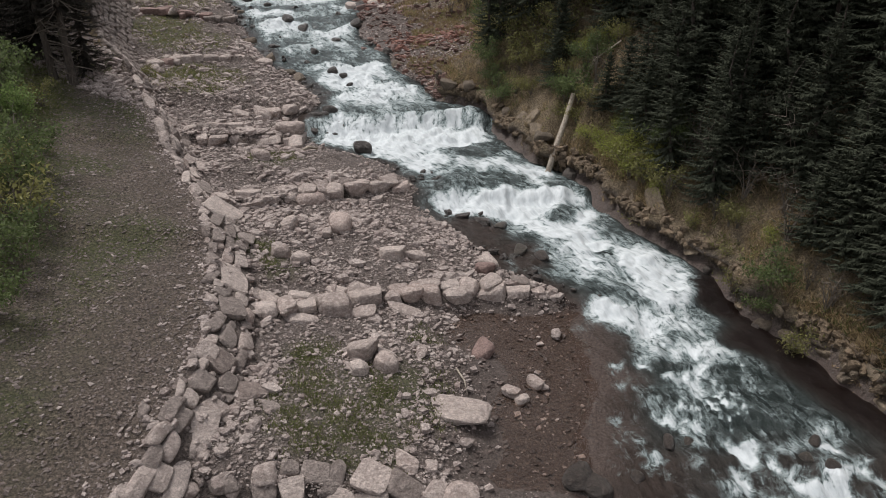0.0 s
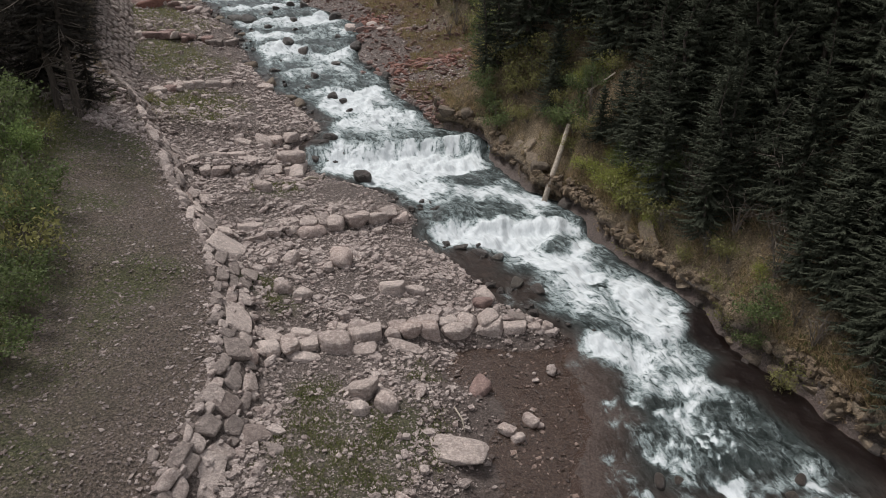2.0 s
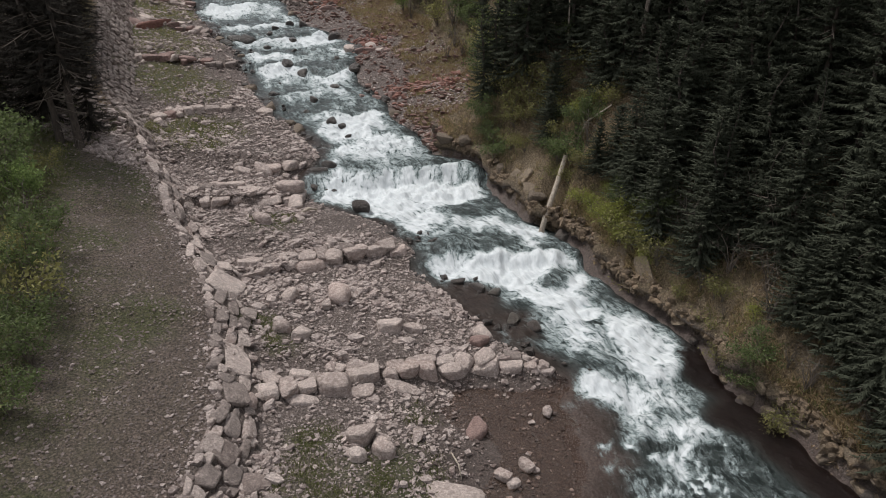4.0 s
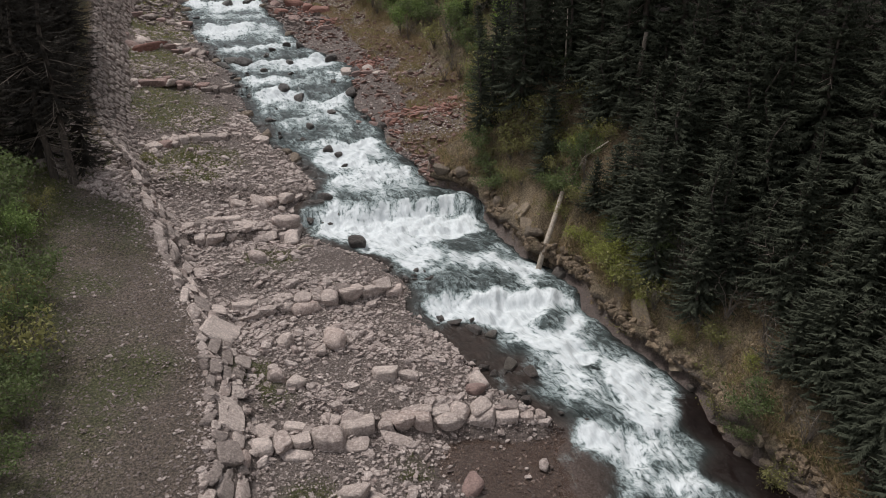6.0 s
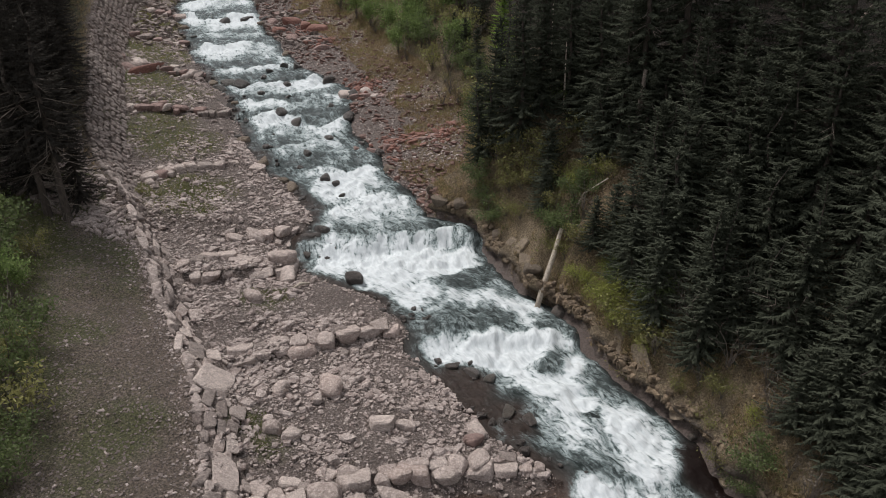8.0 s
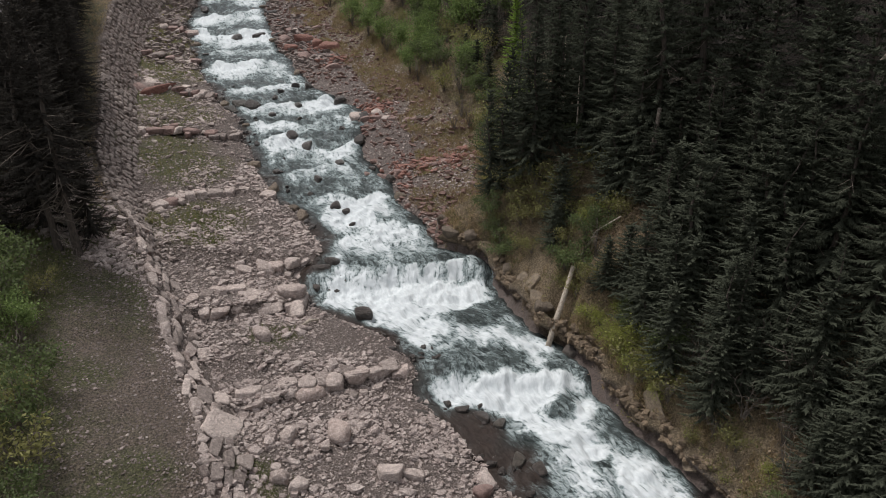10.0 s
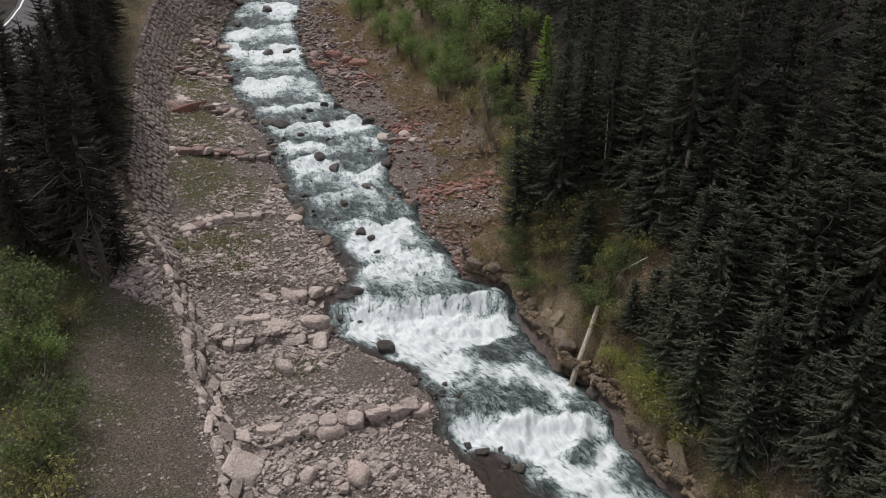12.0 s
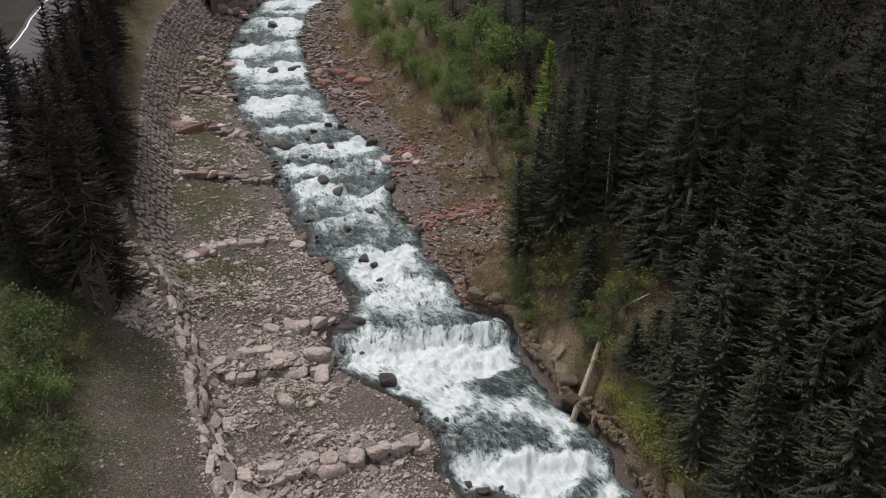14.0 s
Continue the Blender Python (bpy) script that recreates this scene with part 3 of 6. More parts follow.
def foam_at(x, y):
    wx, wy = x + 0.5 * ripple(x, y, 1.1, 33) + 0.28 * ripple(x, y, 0.45, 34), y + 0.5 * ripple(x, y, 1.2, 35) + 0.2 * ripple(x, y, 0.5, 36)
    f = -0.6 + 0.82 * smooth(14.8, 18.8, y) - 0.03 * smooth(35, 38, y)
    clump = np.clip(0.62 + 0.85 * ripple(x, y, 0.42, 31) + 0.5 * ripple(x, y, 0.2, 32), 0, 1.2)
    for cx, cy, r, s in POOLS:
        if cy < 16.2:
            f = np.maximum(f, s * clump * (1 - smooth(0.2 * r, 2.1 * r, np.hypot(wx - cx, wy - cy))))
    for cx, cy, r, s in BOILS + [p for p in POOLS if p[1] >= 16.2]:
        f = np.maximum(f, s * (1 - smooth(0.3 * r, 1.65 * r, np.hypot(wx - cx, wy - cy))))
    for ys, reach, s in STEPS:
        off = ys + 1.1 * ripple(x, y * 0, 2.3, int(ys)) + 0.45 * ripple(x, y * 0, 0.8, int(ys) + 1)
        vary = np.clip(0.85 + 0.45 * ripple(x, y * 0, 2.1, int(ys) + 2), 0.1, 1.1)
        f = np.maximum(f, s * vary * smooth(-0.1, 0.3, off - wy) * (1 - smooth(0.2 * reach, 1.9 * reach, off - wy)))
    f = np.maximum(f, 0.85 * blob(wx, wy, -4.9, 38.4, 2.4))
    f = np.maximum(f, 0.6 * blob(wx, wy, -3.2, 36.5, 2.0))
    wave = 1 - np.abs(ripple(wx + 0.3 * y, wy * 1.3, 0.7, 64) + 0.6 * ripple(x, y, 0.3, 65) + 0.3 * ripple(x, y, 0.14, 67))
    crest = smooth(0.78, 0.99, wave) * np.clip(0.7 + 0.9 * ripple(x, y, 1.7, 66), 0, 1.1)
    f = np.maximum(f, 0.66 * crest * (1 - smooth(15.6, 17.4, y)) * (1 - smooth(0.2, 1.4, x - (8.6 + 0.35 * (14.0 - y)))))
    f = f - 0.12 * smooth(36, 39, y)
    f = f + (0.36 - 0.16 * smooth(34, 38, y)) * curl(x, y, 37) * (1.15 - 0.55 * np.clip(f, 0, 1))
    for cx, cy, r, s in SLACKS:
        f = f - s * (1 - smooth(0.3 * r, 1.2 * r, np.hypot(wx - cx, wy - cy)))
    f = np.maximum(f, -0.5 + 0.55 * smooth(17, 21, y) + 0.12 * curl(x, y, 47))
    down = y + sill(x, y)
    fall = smooth(32.4, 33.0, down) * (1 - smooth(33.75, 34.0, down))
    soft = 1 + 0.9 * smooth(34, 38, y)
    near = smooth(0.1, 0.9, (x - water_left(y)) / soft) * smooth(0.05, 0.5, (water_right(y) - x) / soft)
    f = f * (0.35 + 0.65 * near)
    return np.clip(np.maximum(f, (0.52 + 0.32 * ripple(x, y * 0, 0.35, 39) + 0.2 * ripple(x, y * 0, 1.3, 38)) * fall), -0.6, 1.1)


def sill(x, y):
    """The fall's crest runs askew and ragged: how far it stands downstream of its right end."""
    s = np.clip((x - water_left(y)) / np.maximum(water_right(y) - water_left(y), 0.5), 0, 1)
    ragged = 0.3 * ripple(x, y * 0, 0.8, 41) + 0.4 * ripple(x, y * 0, 2.2, 48) + 0.12 * ripple(x, y * 0, 0.35, 49)
    return (1.2 * (1 - s) ** 1.3 + ragged - 0.15) * smooth(29.5, 32, y) * (1 - smooth(34.4, 37.2, y))


def build_stream():
    ys = np.concatenate([np.arange(-30, 8, 1.0), np.arange(8, 60, 0.1), np.arange(60, 132, 0.25)])
    cols = 110
    n = np.linspace(0, 1, cols)[None, :]
    y = np.repeat(ys[:, None], cols, 1)
    xl, xr = water_left(y) - 0.5, water_right(y) + 0.25
    x = xl + (xr - xl) * n
    # uneven sills: the steps wander up and down stream
    yy = y + sill(x, y) + 0.25 * ripple(x, y, 1.8, 42)
    foam = foam_at(x, y)
    z = river_z(yy) + 0.02 - 0.03 * np.abs(2 * n - 1) ** 4
    z = z + (0.04 + 0.16 * foam) * ripple(x, y * 0.6, 0.75, 43) + (0.02 + 0.10 * foam) * ripple(x, y, 0.33, 44) + (0.015 + 0.05 * foam) * ripple(x, y * 0.7, 0.16, 45)
    for cx, cy, r, s in SLACKS[:2] + SLACKS[3:4]:
        z = z + 0.22 * blob(x, y, cx, cy - 0.2, r)
    edge = np.minimum(n, 1 - n) * (xr - xl)
    z = z - 0.12 * (1 - smooth(0.0, 0.5, edge))
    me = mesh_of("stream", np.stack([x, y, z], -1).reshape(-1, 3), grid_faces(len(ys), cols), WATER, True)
    along = np.cumsum(np.hypot(np.gradient(y.mean(1)), np.gradient(x.mean(1))))
    u, v = x - x.mean(1)[:, None], np.repeat(along[:, None], cols, 1)
    uv = np.stack([u, v], -1).reshape(-1, 2).astype(np.float32)
    loops = np.empty(len(me.loops), np.int32)
    me.loops.foreach_get("vertex_index", loops)
    me.uv_layers.new(name="flow").data.foreach_set("uv", uv[loops].ravel())
    set_attribute(me, "foam", foam)
    left_margin = 1 - smooth(0.3, 1.6, (x - xl + 0.5 * ripple(x, y, 1.1, 46)) / (1 + 0.9 * (1 - smooth(16.5, 18.5, y))))
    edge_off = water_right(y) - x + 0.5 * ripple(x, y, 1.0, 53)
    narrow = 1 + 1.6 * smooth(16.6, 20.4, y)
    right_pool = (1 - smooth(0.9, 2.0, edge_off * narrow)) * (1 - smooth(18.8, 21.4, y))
    set_attribute(me, "bed", 0.9 * (1 - smooth(0.5, 2.0, x - xl + 0.5 * ripple(x, y, 0.9, 54))) * (1 - smooth(18.6, 19.4, y)))
    # Right pool, plus a narrow darker band along the right edge upstream.
    set_attribute(me, "dark_calm", np.clip(right_pool, 0, 1) + 0.3 * (1 - smooth(0.15, 0.5, edge_off)) * smooth(18, 20, y))
    set_attribute(me, "shallow", np.clip(left_margin + right_pool + blob(x, y, 1.1, 23.2, 1.7) + blob(x, y, 2.6, 21.4, 1.5) + 0.7 * (1 - smooth(12.4, 13.8, y)), 0, 1))
    return tagged(new("stream", me), "foaming mountain stream tumbling over boulder steps", "stream", kind="structure")


def build_pool():
    ys = np.arange(11.5, 19.0, 0.1)
    n = np.linspace(0, 1, 44)[None, :]
    y = np.repeat(ys[:, None], 44, 1)
    xl = -1.4 - 1.0 * smooth(15.8, 17.8, y) + 0.3 * ripple(y, y * 0, 1.3, 51)
    x = xl + (water_left(y) + 0.1 - xl) * n
    z = river_z(y) + 0.005 + 0.012 * ripple(x, y, 0.4, 52)
    me = mesh_of("shallow_pool", np.stack([x, y, z], -1).reshape(-1, 3), grid_faces(len(ys), 44), POOL, True)
    return tagged(new("shallow_pool", me), "shallow brown water over gravel below the weir", "pool", kind="structure")


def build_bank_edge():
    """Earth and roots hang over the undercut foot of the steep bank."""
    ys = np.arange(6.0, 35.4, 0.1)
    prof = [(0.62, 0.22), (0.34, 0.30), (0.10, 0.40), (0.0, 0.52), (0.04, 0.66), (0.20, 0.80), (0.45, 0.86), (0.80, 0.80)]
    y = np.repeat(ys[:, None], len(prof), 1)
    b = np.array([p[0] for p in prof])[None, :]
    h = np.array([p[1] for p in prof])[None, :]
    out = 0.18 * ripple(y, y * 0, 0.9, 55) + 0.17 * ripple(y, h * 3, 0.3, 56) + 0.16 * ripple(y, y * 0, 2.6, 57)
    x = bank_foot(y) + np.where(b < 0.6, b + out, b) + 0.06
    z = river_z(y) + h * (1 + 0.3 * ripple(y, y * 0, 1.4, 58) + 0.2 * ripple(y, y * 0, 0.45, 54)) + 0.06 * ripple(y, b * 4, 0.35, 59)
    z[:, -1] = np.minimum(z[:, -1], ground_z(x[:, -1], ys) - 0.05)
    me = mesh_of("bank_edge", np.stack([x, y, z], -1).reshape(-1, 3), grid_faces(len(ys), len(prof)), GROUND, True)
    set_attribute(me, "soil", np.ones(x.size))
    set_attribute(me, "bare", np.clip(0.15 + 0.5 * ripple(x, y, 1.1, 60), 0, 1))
    # Darker lower half: damp earth and painted shade beneath the overhang.
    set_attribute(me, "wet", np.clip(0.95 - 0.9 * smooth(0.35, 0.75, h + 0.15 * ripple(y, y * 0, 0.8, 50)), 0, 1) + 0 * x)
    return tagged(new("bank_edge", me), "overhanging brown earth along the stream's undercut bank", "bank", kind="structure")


build_ground()
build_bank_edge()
build_stream()
build_pool()


# ---- stones ----
def cube_shell(n):
    """A cube's surface as an n x n x n grid of quads."""
    index, verts, faces = {}, [], []

    def vid(p):
        if p not in index:
            index[p] = len(verts)
            verts.append([2 * c / n - 1 for c in p])
        return index[p]
    for axis in range(3):
        for end in (0, n):
            for i in range(n):
                for j in range(n):
                    quad = []
                    for a, b in ((i, j), (i + 1, j), (i + 1, j + 1), (i, j + 1)):
                        p = [0, 0, 0]
                        p[axis], p[(axis + 1) % 3], p[(axis + 2) % 3] = end, a, b
                        quad.append(vid(tuple(p)))
                    faces.append(quad if end else quad[::-1])
    return np.array(verts, float), np.array(faces)


def stone_shape(rng, n, crisp=14.0, cuts=5, jitter=0.012, skew=0.16):
    """A broken block: six uneven main faces and a few corners knocked off, with worn edges. Half size about 1."""
    v, f = cube_shell(n)
    v = unit(np.sign(v) * np.abs(v) ** 0.9 + 1e-9)
    faces = []
    for axis in range(3):
        for sign in (-1, 1):
            d = rng.normal(0, skew, 3)
            d[axis] = sign
            faces.append((d / np.linalg.norm(d), rng.uniform(0.88, 1.04)))
    for _ in range(cuts):
        d = rng.normal(size=3) * (1, 1, 0.75)
        d /= np.linalg.norm(d)
        faces.append((d, rng.uniform(0.86, 1.12)))
    reach = sum(np.maximum(v @ d / lim, 0) ** crisp for d, lim in faces) ** (-1 / crisp)
    v = v * reach[:, None]
    return v + rng.normal(size=v.shape) * jitter, f


def unit(v):
    return v / np.maximum(np.linalg.norm(v, axis=-1, keepdims=True), 1e-9)


rng = np.random.default_rng(7)
STONES = [stone_shape(rng, 6, rng.uniform(5.5, 12), 5, 0.012) for _ in range(22)]
BOULDERS = [stone_shape(rng, 7, rng.uniform(3.8, 5.4), 5, 0.012, 0.25) for _ in range(8)]
SLABS = [stone_shape(rng, 6, rng.uniform(8, 13), 4, 0.014, 0.12) for _ in range(8)]
CHIPS = [stone_shape(rng, 2, 16, 4, 0.05, 0.3) for _ in range(14)]
GRAINS = []
for k in range(12):
    v = np.array([(1, 0, 0), (0, 1, 0), (-1, 0, 0), (0, -1, 0), (0, 0, 1), (0, 0, -1)], float) * rng.uniform(0.6, 1.2, (6, 1)) + rng.normal(0, 0.12, (6, 3))
    GRAINS.append((v, np.array([(0, 1, 4), (1, 2, 4), (2, 3, 4), (3, 0, 4), (1, 0, 5), (2, 1, 5), (3, 2, 5), (0, 3, 5)])))
GRIT = [stone_shape(rng, 1, 12, 3, 0.16) for _ in range(12)]


def stone_mesh(name, shape, material):
    me = mesh_of(name, shape[0], shape[1], material, True)
    me.set_sharp_from_angle(angle=radians(26))
    return me


STONE_MESHES = [stone_mesh("stone", s, STONE) for s in STONES]
DULL_MESHES = [stone_mesh("dull_stone", s, DULL_STONE) for s in STONES[:9]]
RED_MESHES = [stone_mesh("red_stone", s, RED_STONE) for s in STONES[:5]]
SLAB_MESHES = [stone_mesh("slab", s, STONE) for s in SLABS]
BOULDER_MESHES = [stone_mesh("boulder", s, STONE) for s in BOULDERS]
RED_BOULDER_MESHES = [stone_mesh("red_boulder", s, RED_STONE) for s in BOULDERS[:4]]
BANK_STONE = rock_material("damp_brown_rock", (0.07, 0.055, 0.045), (0.16, 0.13, 0.11), (0.10, 0.08, 0.05), rough=0.6)
RUST_STONE = rock_material("rust_red_rock", (0.27, 0.125, 0.095), (0.36, 0.18, 0.14), (0.25, 0.1, 0.08))
RUST_MESHES = [stone_mesh("rust_rock", s, RUST_STONE) for s in STONES[:6]]
LEDGE_STONE = rock_material("brown_ledge_rock", (0.13, 0.098, 0.072), (0.26, 0.20, 0.148), (0.13, 0.10, 0.07))
LEDGE_MESHES = [stone_mesh("ledge_rock", s, LEDGE_STONE) for s in STONES[6:14]]
BANK_MESHES = [stone_mesh("bank_rock", s, BANK_STONE) for s in STONES[4:12]]
WET_MESHES = [stone_mesh("wet_boulder", s, WET_STONE) for s in BOULDERS]


def along(pts, s):
    """Place and direction at the distance s along a plan line."""
    for (x0, y0), (x1, y1) in zip(pts, pts[1:]):
        d = math.hypot(x1 - x0, y1 - y0)
        if s <= d or (x1, y1) == pts[-1]:
            f = min(s / d, 1)
            return x0 + f * (x1 - x0), y0 + f * (y1 - y0), math.degrees(math.atan2(y1 - y0, x1 - x0))
        s -= d


def length_of(pts):
    return sum(math.hypot(b[0] - a[0], b[1] - a[1]) for a, b in zip(pts, pts[1:]))


def lay(parent, x, y, z, sx, sy, sz, yaw, tilt=6, meshes=None):
    """One stone, half sizes sx, sy, sz, as a part of its wall or weir."""
    ob = part("stone", random.choice(meshes or STONE_MESHES), parent)
    ob.matrix_basis = pose(x, y, z, random.gauss(0, tilt), random.gauss(0, tilt), yaw + random.choice((0, 180)) + random.gauss(0, 8)) @ Matrix.Diagonal((sx, sy, sz, 1))
    return ob


def stone_weir(pts, high, size, red=0.04, rows=(1, 0.75, 0.85), rise=0.12):
    weir = tagged(new("stone_weir"), "low check dam of rough pinkish boulders across the gravel shore", "weir", "stone weirs", "structure")
    total = length_of(pts)
    # crest row, a row behind it, and footing stones in front
    for row, (back, drop, scale) in enumerate(((0.0, 0.0, 1.0), (0.62, -0.02, 0.72), (-0.40, 0.6, 0.75))):
        s = random.uniform(-0.2, 0.2)
        while s < total:
            w = size * scale * random.choice((0.55, 0.7, 0.8, 0.95, 1.15)) * random.uniform(0.9, 1.1)
            x, y, yaw = along(pts, min(max(s + w / 2, 0), total))
            nx, ny = -math.sin(radians(yaw)), math.cos(radians(yaw))
            off = back * size + random.gauss(0, 0.05)
            if random.random() < rows[row]:
                px, py = x + nx * off, y + ny * off
                top = max(gz(x + nx * 0.5, y + ny * 0.5), float(river_z(y)) + 0.2) + rise - drop * high + random.gauss(0, 0.025)
                c = size * (0.30, 0.2, 0.26)[row] * random.uniform(0.85, 1.1)
                lay(weir, px, py, top - 0.85 * c, w * 0.53, size * scale * random.uniform(0.42, 0.52), c, yaw, 5, RED_MESHES if random.random() < red else (DULL_MESHES if random.random() < 0.5 else None))
            s += w * 1.0
    return weir


def ground_tilt(x, y, span=0.35):
    """The turn that lays a thing flat on the ground there."""
    n = Vector((gz(x - span, y) - gz(x + span, y), gz(x, y - span) - gz(x, y + span), 2 * span)).normalized()
    return Vector((0, 0, 1)).rotation_difference(n).to_matrix().to_4x4()


def course(weir, stones, pts, meshes=None):
    """Blocks of a weir's front, side by side: x, y, half width, half depth, half height."""
    for x, y, a, b, c in stones:
        front = max(gz(x, y - b - 0.15), float(river_z(y)) - 0.05)
        top = max(front + 1.3 * c, gz(x, y + b + 0.15) + 0.02)
        base = min(top - 2 * c, front - 0.05)
        c = (top - base) / 2
        yaw = along(pts, max(0, min(1, (x - pts[0][0]) / (pts[-1][0] - pts[0][0]))) * length_of(pts))[2]
        ob = part("stone", random.choice(meshes or STONE_MESHES), weir)
        ob.matrix_basis = pose(x, y, base + c, random.gauss(0, 4), random.gauss(0, 4), yaw * 0.7 + random.choice((0, 180)) + random.gauss(0, 5)) @ Matrix.Diagonal((a * 1.05, b * 1.2, c * 1.05, 1))


def flags(parent, stones, spread_yaw=14, thick=0.34, red=0.0, turn=0.0, dull=0.2):
    """Stones lying with the ground: x, y, half width, half depth."""
    for x, y, a, b in stones:
        big = a * b > 0.2
        c = max((0.24 if big else thick) * min(a, b), 0.09) * random.uniform(0.85, 1.2)
        ob = part("stone", random.choice(RED_MESHES if random.random() < red else DULL_MESHES if random.random() < dull and not big else SLAB_MESHES if big else STONE_MESHES), parent)
        ob.matrix_basis = Matrix.Translation((x, y, gz(x, y) + (-0.25 if big else 0.1) * c)) @ ground_tilt(x, y, max(a, b, 0.4)) @ pose(0, 0, 0, random.gauss(0, 4), random.gauss(0, 4), turn + random.gauss(0, spread_yaw)) @ Matrix.Diagonal((a * 1.06, b * 1.04, c, 1))


def weir_thing():
    return tagged(new("stone_weir"), "low check dam of rough pinkish boulders across the gravel shore", "weir", "stone weirs", "structure")


random.seed(11)
weir = weir_thing()
flags(weir, [(-3.73, 11.25, 0.24, 0.24), (-3.22, 11.41, 0.21, 0.19), (-2.69, 11.37, 0.27, 0.26), (-2.28, 11.3, 0.2, 0.4), (-1.51, 11.39, 0.33, 0.41), (-0.77, 11.77, 0.26, 0.19), (-0.77, 11.23, 0.42, 0.29), (-0.25, 11.9, 0.14, 0.17), (-0.14, 11.27, 0.21, 0.27), (0.42, 11.28, 0.37, 0.26), (-4.52, 11.1, 0.26, 0.22), (-4.35, 11.05, 0.15, 0.18), (-3.7, 11.02, 0.26, 0.25), (-3.12, 11.03, 0.26, 0.29), (-2.13, 10.97, 0.32, 0.25), (-1.49, 10.96, 0.32, 0.23)], 16, 0.3)
weir = weir_thing()
course(weir, [(-4.95, 17.08, 0.34, 0.3, 0.23), (-4.43, 17.39, 0.24, 0.31, 0.24), (-3.9, 17.54, 0.29, 0.22, 0.17), (-3.12, 17.72, 0.5, 0.41, 0.31), (-2.29, 18.41, 0.5, 0.28, 0.21), (-1.54, 18.61, 0.22, 0.23, 0.18), (-0.97, 18.8, 0.31, 0.28, 0.22), (-0.38, 18.9, 0.33, 0.3, 0.23), (0.48, 18.93, 0.48, 0.26, 0.2), (1.49, 19.07, 0.45, 0.24, 0.19), (2.31, 19.09, 0.34, 0.22, 0.17), (2.94, 19.18, 0.22, 0.21, 0.16), (3.37, 19.27, 0.18, 0.2, 0.15)], WEIRS[1][0])
flags(weir, [(-5.11, 17.86, 0.31, 0.28), (-4.24, 18.22, 0.31, 0.22), (-3.78, 18.08, 0.21, 0.21), (-2.56, 18.69, 0.36, 0.31), (-3.21, 18.68, 0.32, 0.18), (-1.35, 18.83, 0.27, 0.25), (-0.92, 19.01, 0.17, 0.2), (-0.43, 19.12, 0.31, 0.2), (0.18, 19.15, 0.26, 0.21), (0.81, 19.21, 0.3, 0.27), (1.48, 19.38, 0.36, 0.33), (2.39, 19.44, 0.28, 0.18)], 14, 0.55, 0.1)
flags(weir, [(-3.88, 16.98, 0.42, 0.23), (-2.35, 17.55, 0.42, 0.26), (-1.1, 18.11, 0.47, 0.2)], 8, 0.5)
weir = weir_thing()
course(weir, [(-6.78, 23.67, 0.39, 0.26, 0.18), (-6.25, 24, 0.33, 0.27, 0.19), (-5.62, 24.33, 0.34, 0.23, 0.16), (-4.9, 24.42, 0.57, 0.28, 0.2), (-4.09, 25.16, 0.38, 0.42, 0.29), (-3.33, 25.56, 0.42, 0.3, 0.2), (-2.51, 25.92, 0.5, 0.25, 0.17), (-1.65, 26.05, 0.36, 0.23, 0.16)], WEIRS[2][0])
flags(weir, [(-7.05, 23.95, 0.4, 0.29), (-6.4, 24.35, 0.29, 0.16), (-5.78, 24.69, 0.39, 0.25), (-5.04, 24.81, 0.33, 0.27), (-4.51, 25, 0.24, 0.3), (-3.52, 25.59, 0.36, 0.24), (-2.1, 26.08, 0.33, 0.28)], 14, 0.5)
flags(weir, [(-3.33, 24.64, 0.18, 0.21), (-2.99, 24.88, 0.19, 0.2), (-2.51, 25.33, 0.22, 0.15)], 8, 0.8)
weir = weir_thing()
course(weir, [(-10.01, 28.79, .23, .32, .14), (-9.45, 29.11, .37, .43, .2), (-9.0, 29.6, .3, .42, .19), (-8.45, 29.95, .34, .3, .16), (-7.6, 29.92, .57, .39, .2), (-6.59, 30.51, .52, .46, .24)], WEIRS[3][0])
flags(weir, [(-10.75, 29.6, .27, .5), (-10.3, 30.0, .29, .43), (-9.9, 30.6, .42, .3), (-8.3, 30.85, .85, .55), (-9.3, 31.0, .35, .4)], 10, 0.5)
for number, (pts, high) in enumerate(WEIRS[4:]):
    stone_weir(pts, high, (0.8, 0.85, 0.9, 0.9, 1.0, 1.2)[number], (0.06, 0.35, 0.35, 0.3, 0.3, 0.3)[number], (0.85, 0.4, 0.25), 0.06)
for pts in ([(-5.9, 50.8), (-4.4, 50.6), (-2.4, 50.2)], [(-3.0, 43.2), (-0.8, 43.9), (1.6, 44.5)], [(-16.2, 70.6), (-13.5, 71.2), (-11.0, 71.4)]):
    stone_weir(pts, 0.35, 0.75, 0.5, (0.9, 0.3, 0.3), 0.02)


